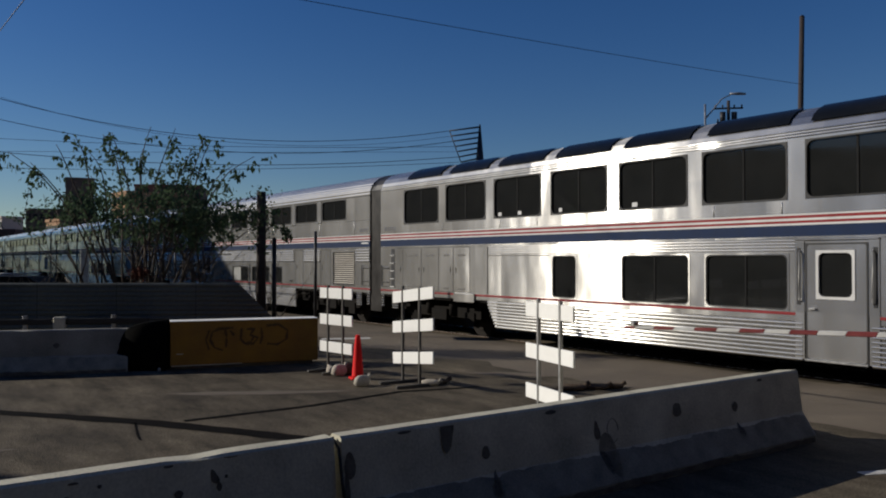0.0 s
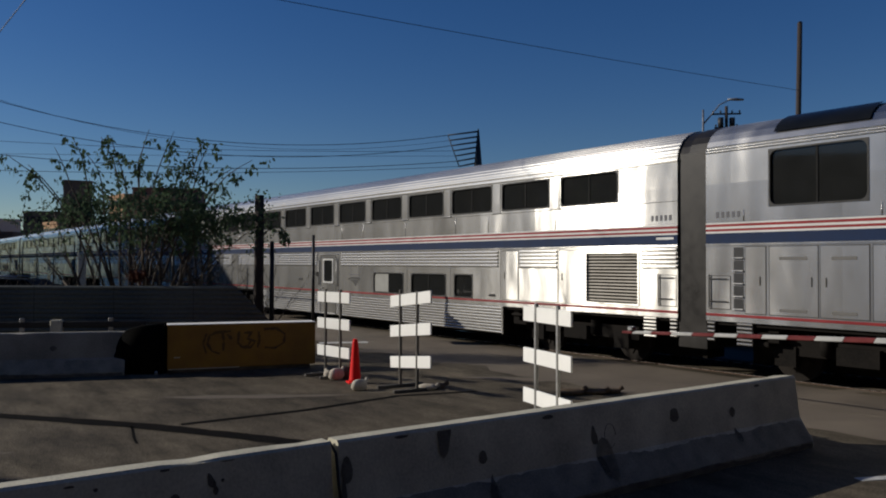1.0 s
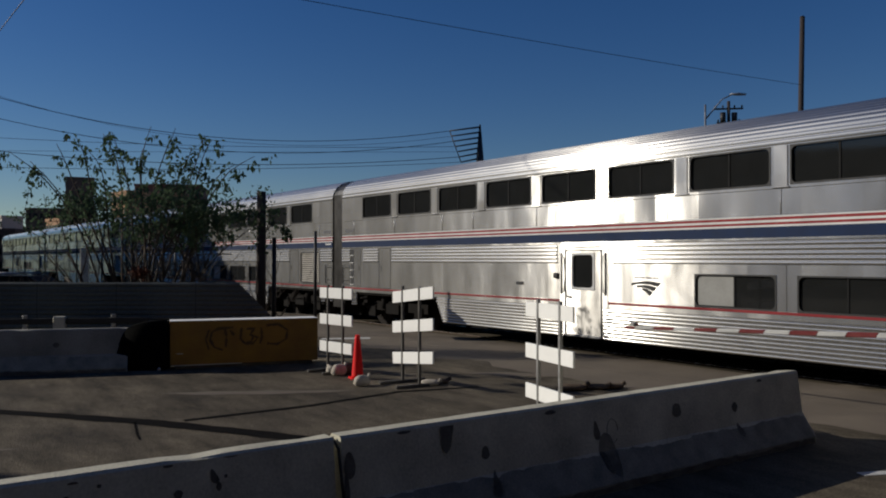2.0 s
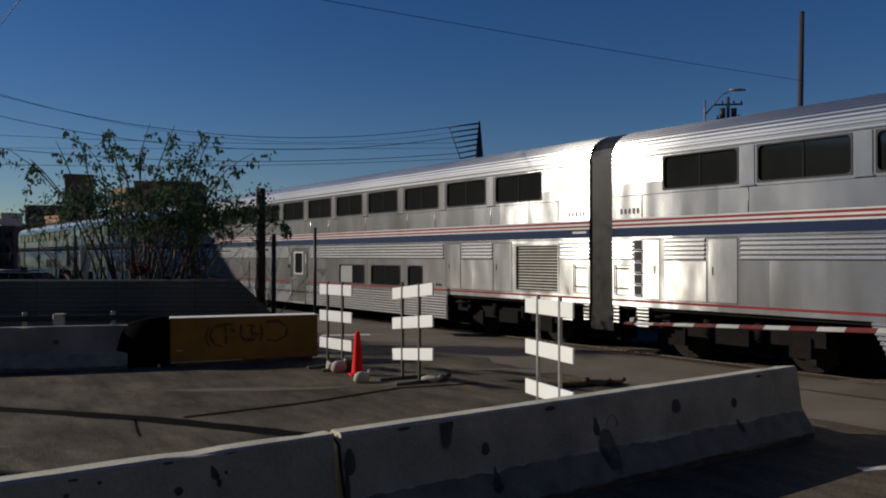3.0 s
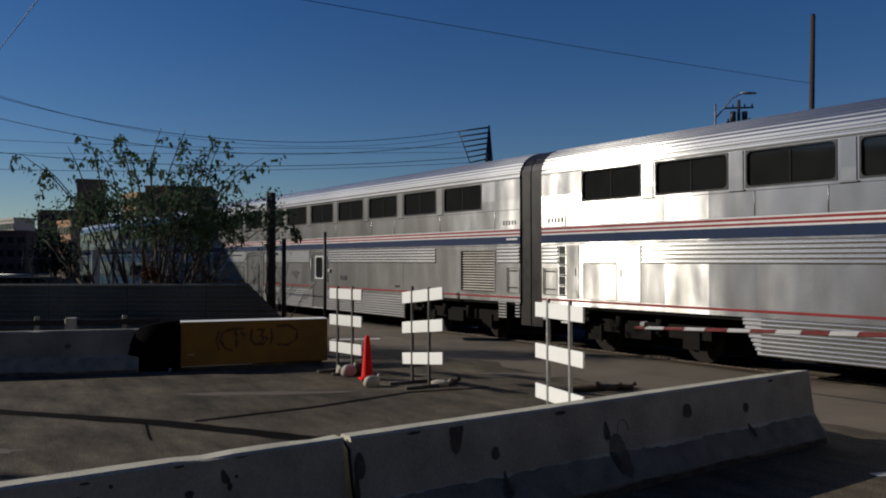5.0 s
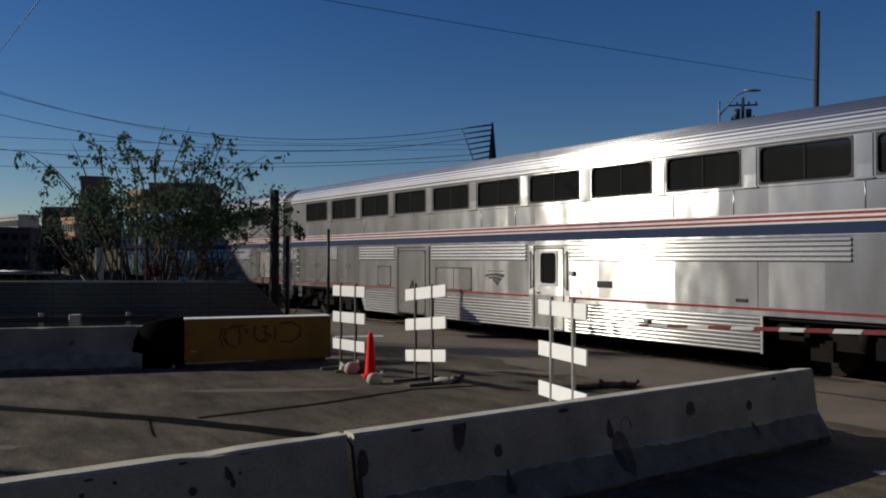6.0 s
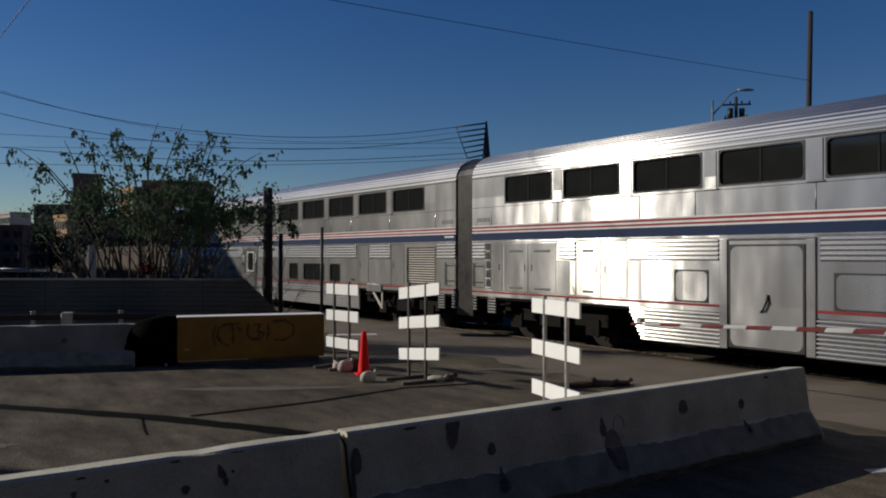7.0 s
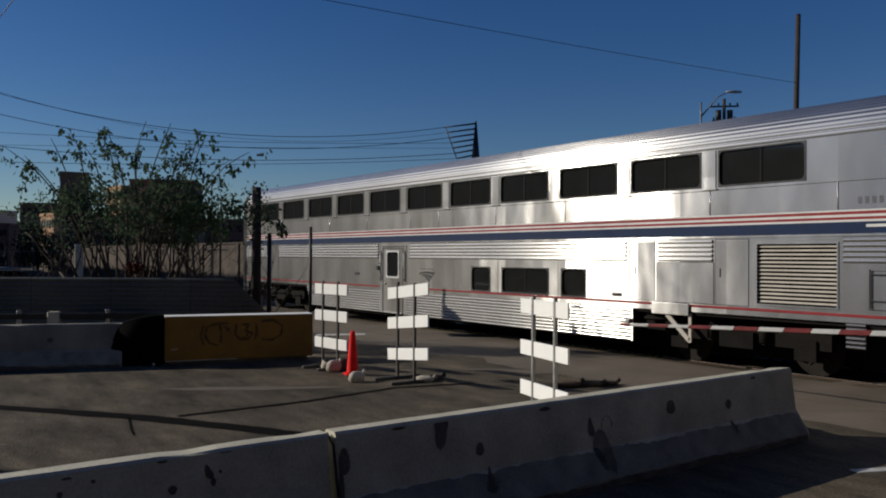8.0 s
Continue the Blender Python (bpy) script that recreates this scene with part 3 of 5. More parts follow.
def car_ends(car, ribs=True):
    """Ladder niches, hatches, seams and step guards next to the car's ends."""
    x = 1.19
    for k in range(5):
        z = 1.28 + 0.235 * k
        rung = part("step_niche", box(bmesh.new(), x - 0.1, -0.004, z, x + 0.1, -0.001, z + 0.2), DARK_STEEL, car)
        part("ladder_rung", rod(bmesh.new(), (x - 0.1, -0.025, z + 0.005), (x + 0.1, -0.025, z + 0.005), 0.013, n=6), GALV, rung)
    for xa, xb in ((S0 + 0.06, 1.03), (S1 - 0.47, S1 - 0.02)):
        h = hatch(car, xa, xb, 1.27, 1.9, latch=False)
        for z in (1.42, 1.84):
            part("hand_hold", rod(bmesh.new(), (xa + 0.04, -0.03, z), (xb - 0.06, -0.03, z), 0.011, n=6), DARK_STEEL, h)
        part("hand_hold", rod(bmesh.new(), (xa + 0.03, -0.035, 1.3), (xa + 0.03, -0.035, 1.92), 0.014, n=6), DARK_STEEL, h)
    hatch(car, 1.32, 1.74, 1.21, 2.44)
    if ribs:
        fluted_patch(car, S0 + 0.02, 1.05, n=5)
        fluted_patch(car, 24.84, S1 - 0.02, n=5)
    for xa, xb, z in ((0.52, 0.68, 0.66), (1.14, 1.46, 0.62), (24.87, 25.19, 0.62), (25.52, 25.69, 0.66)):
        ribbed_step(car, xa, xb, z)
    for i in range(12):
        # window posts stand proud on a small foot; the sheets below them meet in rounded beads
        u = 1.82 - 0.174 + 2.068 * i
        if ribs and 0 < i < 11:
            part("window_post", soft_box(u - 0.13, -0.014, 3.395, u + 0.13, 0.0, 4.11, 0.006, 2), STEEL, car)
            part("post_foot", soft_box(u - 0.16, -0.03, 3.365, u + 0.16, 0.0, 3.393, 0.008, 2), STEEL, car)
        part("panel_seam", rod(bmesh.new(), (u + 0.35 * ((i * 7) % 3 - 1), 0.004, 2.9), (u + 0.35 * ((i * 7) % 3 - 1), 0.004, 3.36 if ribs else 3.1), 0.014, n=8), STEEL, car, smooth=True)
    if ribs:
        part("belt_joint", box(bmesh.new(), S0, -0.004, 3.352, S1, 0.0, 3.362), POST_GREY, car)
    for u in (16.22, 18.32, 20.4):
        part("panel_joint", box(bmesh.new(), u - 0.005, -0.003, 1.14, u + 0.005, 0.0, 2.5), GASKET, car)
    for x in (0.72, 25.07):
        for k in range(5):
            part("number_bar", box(bmesh.new(), x + 0.11 * k, -0.004, 2.98, x + 0.11 * k + 0.06, -0.001, 3.09), NUMBER, car)


COACH_UP = [(1.82 + 2.068 * i, 3.52 + 2.068 * i, 3.42, 4.1) for i in range(11)]


def coach(k, name, label, lows, door, vents, blanks=(), lounge=False, flat=(), baggage=None):
    car = empty(name)
    tagged(car, label, "railway car", "cars of the train")
    ups = COACH_UP
    if lounge:
        ups = [(1.79 + 2.058 * i, 3.52 + 2.058 * i, 3.14, 4.15) for i in range(11)]
    low_holes = [(a, b, 1.2, 2.21) for a, b in lows] if lounge else [(a, b, 1.2, 1.83) for a, b in lows]
    door_z = (0.42, 2.36) if lounge else (0.42, 2.31)
    sills = sorted(([(door[0] - 0.2, door[1] + 0.2)] if door else []) + ([(baggage[0] - 0.2, baggage[1] + 0.2)] if baggage else []))
    shell(car, low_holes + [(a, b, 1.25, 2.37) for a, b in vents] + ([(door[0], door[1], 1.19, door_z[1])] if door else []), ups, STEEL if lounge else FLUTED, lounge, sills)
    for a, b, za, zb in ups:
        window(car, a, b, za, zb, 0.13 if lounge else 0.09)
    for a, b, za, zb in low_holes:
        w = window(car, a, b, za, zb, 0.1, bright=lounge)
        if not lounge and k < 3 and a == lows[0][0]:
            part("blind", box(bmesh.new(), a + 0.06, 0.026, za + 0.04, (a + b) / 2 - 0.02, 0.033, zb - 0.04), BLIND, w, "pale drawn blind")
    for a, b in vents:
        louvre(car, a, b, 1.25, 2.37)
    if door:
        side_door(car, door[0], door[1], *door_z)
    for a, b, za, zb in blanks:
        blank_window(car, a, b, za, zb, 11.1 if b - a > 1 else None)
    for a, b, n in flat:
        fluted_patch(car, a, b, n=n)
    if baggage:
        a, b = baggage
        h = part("baggage_door", soft_box(a + 0.02, -0.02, 0.44, b - 0.02, 0.0, 2.3, 0.015, 2), STEEL, car, "wide plain steel baggage door")
        part("door_seal", ring_plate(a, b, 0.42, 2.32, 0.035, 0.13, 0.0, 0.024), GASKET, h, "dark rubber seal with rounded corners")
        for u in (a - 0.11, b + 0.11):
            part("door_post", soft_box(u - 0.085, -0.03, 0.38, u + 0.085, 0.01, 2.4, 0.012, 2), STEEL, h)
        part("door_head", soft_box(a - 0.2, -0.035, 2.405, b + 0.2, 0.0, 2.44, 0.01, 1), STEEL, h)
        bm = tube(bmesh.new(), [Vector((9.05, -0.03, 1.42)), Vector((9.04, -0.06, 1.3)), Vector((8.97, -0.06, 1.14)), Vector((8.9, -0.03, 1.1))], [0.02, 0.024, 0.02, 0.016], 8)
        part("door_handle", bm, DARK_STEEL, h, smooth=True)
    gaps = sorted(([(door[0] - 0.08, door[1] + 0.08)] if door else []) + ([(baggage[0] - 0.2, baggage[1] + 0.2)] if baggage else []))
    skirts(car, 5.66 if lounge else 5.88, 20.45, gaps)
    car_ends(car, not lounge)
    part("centre_sill", box(bmesh.new(), S0 + 0.2, WIDE / 2 - 0.3, 0.16, S1 - 0.2, WIDE / 2 + 0.3, 0.99), UNDER, car)
    gear(car, 1.2, 1.9)
    gear(car, PITCH - 5.2, PITCH - 4.6)
    wheels = truck(car, 3.2) + truck(car, PITCH - 3.2)
    return car, wheels


def build_train():
    cars = []
    lounge, wl = coach(0, "lounge_car", "double-deck stainless steel sightseer lounge car with roof windows",
                       [(7.99, 8.79), (10.07, 11.79), (12.13, 13.83)], (14.15, 15.15), [], lounge=True, flat=[])
    part("fluted_panel", swept(bmesh.new(), flutes(2.24, 2.46, 4, 0.012, -0.001), 5.7, 13.95), FLUTED, lounge, smooth=True)
    for y, z in ((-0.004, 4.215), (0.004, 4.265), (0.018, 4.315)):
        part("eave_bead", rod(bmesh.new(), (S0, y, z), (S1, y, z), 0.013, n=8), STEEL, lounge, smooth=True)
    for i in range(11):
        a = 1.79 + 2.058 * i
        bm = bmesh.new()
        arc = [(0.07, 4.465), (0.09, 4.5), (0.17, 4.595), (0.33, 4.71), (0.55, 4.8), (0.84, 4.86)]
        swept(bm, arc, a + 0.06, a + 1.72)
        part("roof_window", bm, GLASS_ROOF, lounge, "curved dark glass in the roof edge", smooth=True)
    for a, b, side in ((1.79, 2.69, False), (2.71, 3.53, True), (3.57, 4.2, False), (4.22, 4.93, True)):
        hatch(lounge, a, b, 1.21, 2.44, vents=1, left=side)
    part("panel_joint", box(bmesh.new(), 5.64, -0.008, 1.21, 5.67, 0.0, 2.42), GASKET, lounge)
    part("panel_joint", box(bmesh.new(), 5.68, -0.005, 2.19, 7.9, 0.0, 2.205), POST_GREY, lounge)
    hanging_panel(lounge, 4.26, 5.15)
    for i, (u, w) in enumerate(((6.05, 0.12), (8.2, 0.1), (10.35, 0.14), (6.75, 0.16))):
        part("seat_card", box(bmesh.new(), u, 0.027, 3.2, u + w, 0.031, 3.29), WHITE, lounge, "pale card behind the glass")
    cars.append((lounge, wl, 0))
    base = [(1.88, 2.8, 5), (3.56, 10.6, 5), (12.3, 20.3, 5), (21.13, 22.38, 5)]
    specs = [
        ("coach", "double-deck stainless steel coach with lower windows by the door", [(14.34, 16.03), (16.42, 18.12), (18.48, 19.28)], (10.9, 11.95)),
        ("coach", "double-deck stainless steel coach with red, white and blue stripes", [(14.42, 16.08), (16.45, 18.15), (18.52, 19.3)], (10.9, 11.95)),
        ("baggage_coach", "double-deck stainless steel coach with a baggage door", [], (14.42, 15.4)),
        ("coach", "last double-deck stainless steel coach of the train", [(15.16, 15.92), (16.36, 18.02), (18.42, 19.18)], (10.9, 11.95)),
    ]
    for k, (name, label, lows, door) in enumerate(specs, 1):
        bag = name == "baggage_coach"
        car, wh = coach(k, name, label, lows, door, [(23.27, 24.76)],
                        blanks=[(7.01, 7.8, 1.21, 1.84), (10.23, 11.91, 1.2, 1.83)] if bag else (),
                        flat=[(3.76, 4.28, 5), (5.83, 8.02, 5), (10.0, 14.1, 5), (15.62, 22.1, 5)] if bag else base,
                        baggage=(8.25, 9.73) if bag else None)
        if bag:
            for a, b, side in ((1.81, 2.7, False), (2.72, 3.68, True), (4.32, 5.05, False)):
                hatch(car, a, b, 1.21, 2.44, vents=1, left=side)
            hatch(car, 3.7, 4.3, 1.21, 2.0, latch=False)
            hatch(car, 5.07, 5.8, 1.21, 2.44, left=True)
            part("oval_plate", ring_plate(16.46, 16.9, 1.44, 1.58, 0.05, 0.02, 0.0, 0.012), DARK_STEEL, car)
            part("oval_plate", soft_box(16.5, -0.008, 1.475, 16.86, 0.0, 1.545, 0.006, 1), GASKET, car)
            emblem(car, 12.9, 1.54, 0.95)
        else:
            hatch(car, 20.45, 21.06, 1.21, 2.44, left=True)
            hatch(car, 21.08, 22.42, 1.21, 2.01, latch=False)
            hatch(car, 22.44, 23.14, 1.21, 2.44, left=True)
            hatch(car, 1.84, 2.84, 1.21, 2.01, latch=False)
            hatch(car, 2.86, 3.5, 1.21, 2.44, left=True)
            part("marker_box", soft_box(9.2, -0.02, 1.5, 9.46, 0.0, 1.57, 0.006, 1), DARK_STEEL, car)
            part("call_box", soft_box(10.52, -0.05, 1.68, 10.66, 0.0, 1.8, 0.01, 1), GASKET, car)
            emblem(car, 13.17, 1.52, 0.9)
        part("marking", box(bmesh.new(), 25.2, -0.008, 2.6, 25.62, 0.0, 2.645), WHITE, car, "small pale marking on the blue stripe")
        if bag:
            part("call_box", soft_box(15.62, -0.06, 1.69, 15.78, 0.0, 1.79, 0.012, 1), GALV, car)
        if k == 4:
            hanging_panel(car, 21.0, 21.88, True)
        part("marker_box", soft_box(19.95, -0.02, 1.28, 20.19, 0.0, 1.34, 0.006, 1), DARK_STEEL, car)
        cars.append((car, wh, k))
    return cars


# ---------------------------------------------------------------- ground and track
def ground():
    bm = bmesh.new()
    n, reach = 40, 2500.0
    def step(i):
        w = (i - n / 2) / (n / 2)
        return reach * w ** 3
    vs = [[bm.verts.new((step(i), step(j), 0)) for j in range(n + 1)] for i in range(n + 1)]
    for i in range(n):
        for j in range(n):
            bm.faces.new((vs[i][j], vs[i + 1][j], vs[i + 1][j + 1], vs[i][j + 1]))
    tagged(obj("ground", bm, ASPHALT), "worn dark grey asphalt ground", "ground", kind="structure")
    mid = FLANK + WIDE / 2
    bm = bmesh.new()
    for y in (mid - 3.0, mid + 1.2):
        box(bm, -26, y, -0.05, 14, y + 1.8, 0.006)
    tagged(obj("pavement_crossing", bm, PATCH), "pale worn paving beside the rails", "pavement", kind="structure")
    bm = bmesh.new()
    near, far = [], []
    for i in range(121):
        x = -22 + 36 * i / 120
        edge = 10.1 + 0.9 * noise.noise(Vector((x * 0.35, 4.0, 0.0))) + 0.3 * noise.noise(Vector((x * 1.7, 9.0, 0.0)))
        near.append(bm.verts.new((x, edge, 0.0035)))
        far.append(bm.verts.new((x, mid - 3.002, 0.0035)))
    for i in range(120):
        bm.faces.new((near[i], near[i + 1], far[i + 1], far[i]))
    tagged(obj("pavement_apron", bm, PATCH), "pale dusty apron before the rails", "pavement", kind="structure")
    bm = bmesh.new()
    for x0, x1 in ((-140, -26.2), (14.2, 60)):
        swept(bm, [(mid - 2.3, 0.0), (mid - 1.6, 0.012), (mid + 1.6, 0.012), (mid + 2.3, 0.0)], x0, x1)
    tagged(obj("ballast", bm, BALLAST), "grey crushed stone under the track", "ballast", kind="stuff")
    for s in (-1, 1):
        y = mid + s * 0.7525
        rail = obj("rail", swept(bmesh.new(), [(y - 0.07, -0.1), (y - 0.012, -0.06), (y - 0.012, -0.03), (y - 0.036, -0.01), (y - 0.036, 0.015),
                                               (y + 0.036, 0.015), (y + 0.036, -0.01), (y + 0.012, -0.03), (y + 0.012, -0.06), (y + 0.07, -0.1)], -140, 60), RUST)
        tagged(rail, "rusty steel rail with a polished top", "rail", "rails of the track", kind="structure")
        part("rail_head", box(bmesh.new(), -140, y - 0.03, 0.015, 60, y + 0.03, 0.02), RAILTOP, rail)


def tar_and_shadow_band(name, pts, w):
    """A black band with uneven edges on the asphalt: crack sealer, and one painted shadow."""
    bm = bmesh.new()
    rnd = random.Random(len(pts) * 7)
    left, right = [], []
    fine = []
    for a, b in zip(pts, pts[1:]):
        fine += [a.lerp(b, k / 10) for k in range(10)]
    fine.append(pts[-1])
    for i, p in enumerate(fine):
        d = (fine[min(i + 1, len(fine) - 1)] - fine[max(i - 1, 0)]).normalized()
        s = Vector((-d.y, d.x, 0)) * w * 0.5
        left.append(bm.verts.new(p + s * rnd.uniform(0.85, 1.15)))
        right.append(bm.verts.new(p - s * rnd.uniform(0.85, 1.15)))
    for i in range(len(fine) - 1):
        bm.faces.new((left[i], right[i], right[i + 1], left[i + 1]))
    tagged(obj(name, bm, TAR_AND_SHADOW), "black band on the asphalt, tar seams and one painted shadow", "tar seam", kind="structure")


def ground_marks():
    g = lambda r, a: spot(r, a, 0.005)
    # the wide first band stands in for a long cast shadow
    tar_and_shadow_band("seam_and_shadow", [g(-8.5, 11.6), g(-6.2, 11.0), g(-3.8, 10.3), g(-1.7, 9.4), g(0.3, 8.7)], 0.3)
    tar_and_shadow_band("seam_and_shadow", [g(-3.4, 10.4), g(-1.9, 11.5), g(-0.7, 12.7), g(0.6, 13.2)], 0.13)
    tar_and_shadow_band("seam_and_shadow", [g(-4.0, 10.3), g(-3.7, 9.6), g(-3.55, 9.3)], 0.03)
    tar_and_shadow_band("seam_and_shadow", [g(5.6, 12.2), g(6.5, 11.9), g(7.6, 11.9)], 0.06)
    rnd = random.Random(12)
    for r, a, w, d, rz in ((1.6, 14.6, 2.6, 0.5, -8), (-1.6, 19.2, 2.4, 0.7, 10), (5.7, 10.9, 1.6, 0.4, -10), (-5.4, 8.7, 1.4, 0.3, 10), (0.9, 17.4, 3.4, 0.9, 14), (-3.0, 12.6, 3.0, 0.35, 6), (7.6, 13.4, 2.4, 0.5, 8)):
        bm = bmesh.new()
        pts = []
        for k in range(22):
            q = k * math.tau / 22
            j = rnd.uniform(0.7, 1.15)
            pts.append(bm.verts.new((w / 2 * j * math.cos(q), d / 2 * j * math.sin(q), 0)))
        bm.faces.new(pts)
        ob = obj("pavement_patch", bm, PATCH)
        ob.matrix_world = at(r, a, 0.004, rz)
        tagged(ob, "pale worn patch in the asphalt", "pavement patch", kind="structure")
    bm = box(bmesh.new(), 0, 0, 0, 3.2, 0.12, 0.004, at(4.15, 7.8, 0.001, 12))
    tagged(obj("road_line", bm, ROAD_PAINT), "worn white painted line on the asphalt", "road line", kind="structure")
    bm = box(bmesh.new(), 0, 0, 0, 1.3, 0.35, 0.004, at(-3.2, 20.9, 0.003, 12))
    tagged(obj("road_line", bm, ROAD_PAINT), "worn white painted bar on the asphalt", "road line", kind="structure")


# ---------------------------------------------------------------- barriers
RAIL_PROF = [(-0.305, 0.0), (-0.305, 0.075), (-0.14, 0.33), (-0.085, 0.79), (-0.065, 0.81), (0.065, 0.81), (0.085, 0.79), (0.14, 0.33), (0.305, 0.075), (0.305, 0.0)]


def face_at(z):
    """How far the front of a barrier stands out at a height, a little proud of it."""
    for (ya, za), (yb, zb) in zip(RAIL_PROF[:5], RAIL_PROF[1:5]):
        if za <= z <= zb and zb > za:
            return ya + (yb - ya) * (z - za) / (zb - za) - 0.004
    return -0.309


def spot_mark(bm, x, z, rx, rz, seed, lean=0.0, taper=0.0):
    """A ragged blotch lying on the front of a barrier; lean slants it, taper narrows its top (or, below 0, its foot)."""
    rnd = random.Random(seed)
    lobe = rnd.uniform(0, 6)
    zs = [z - rz + 2 * rz * i / 14 for i in range(15)] + [k for k in (0.075, 0.33) if z - rz < k < z + rz]
    rows = []
    for h in sorted(zs):
        w = (h - z) / rz
        half = rx * math.sqrt(max(0.0, 1 - w * w)) * (1 - taper * w) * (1 + 0.13 * math.sin(3 * w + lobe) + rnd.uniform(-0.07, 0.07)) + 0.002
        if h > 0.786:
            continue
        h = max(0.004, h)
        mid = x + lean * (h - z)
        rows.append((bm.verts.new((mid - half, face_at(h), h)), bm.verts.new((mid + half, face_at(h), h))))
    for q, r in zip(rows, rows[1:]):
        bm.faces.new((q[0], q[1], r[1], r[0]))


def jersey_barrier(m, label, length=6.1, marks=(), worn=3, material=None):
    b = empty("concrete_barrier", m)
    tagged(b, label, "barrier", "concrete barriers")
    bm = bmesh.new()
    n = 30
    rnd = random.Random(worn)
    rings = []
    for i in range(n + 1):
        x = length * i / n
        ring = []
        for y, z in RAIL_PROF:
            chip = rnd.uniform(0.0, 0.003) if z > 0.7 else rnd.uniform(-0.003, 0.003)
            if rnd.random() < 0.06 and z > 0.78:
                chip += 0.012
            ring.append(bm.verts.new((x, y * (1 - chip * 2), z - (chip if z > 0.02 else 0))))
        rings.append(ring)
    for a, c in zip(rings, rings[1:]):
        for k in range(len(RAIL_PROF) - 1):
            bm.faces.new((a[k + 1], a[k], c[k], c[k + 1]))
    bm.faces.new(rings[0])
    bm.faces.new(rings[-1][::-1])
    bmesh.ops.recalc_face_normals(bm, faces=bm.faces[:])
    part("body", bm, material or CONCRETE, b)
    # ragged dark bands paint the shade, with some dirt, into the foot
    for name, cloth, rise, proud, note in (("foot_shade", SMEAR_AND_SHADE, 0.3, 0.0, "grey dirt band darkened for shade along the foot"), ("foot_shade_edge", STAIN_AND_SHADE, 0.05, 0.003, "dark ragged band painted in for shade at the foot")):
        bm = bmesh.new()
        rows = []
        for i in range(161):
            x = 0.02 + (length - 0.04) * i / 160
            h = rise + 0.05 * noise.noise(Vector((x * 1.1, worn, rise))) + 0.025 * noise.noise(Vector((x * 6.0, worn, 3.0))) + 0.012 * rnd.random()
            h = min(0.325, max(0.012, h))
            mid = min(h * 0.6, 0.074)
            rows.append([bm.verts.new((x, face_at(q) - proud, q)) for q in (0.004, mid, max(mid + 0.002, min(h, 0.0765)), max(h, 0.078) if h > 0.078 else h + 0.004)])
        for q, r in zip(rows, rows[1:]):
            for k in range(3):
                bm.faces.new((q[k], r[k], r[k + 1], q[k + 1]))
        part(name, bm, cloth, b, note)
    for k, (x, z, rx, rz, *bent) in enumerate(marks):
        bm = bmesh.new()
        spot_mark(bm, x, z, rx, rz, k + worn * 10, *bent)
        part("stain", bm, SMEAR_AND_SHADE if rx * rz > 0.012 else STAIN_AND_SHADE, b, "dark worn patch")
    return b


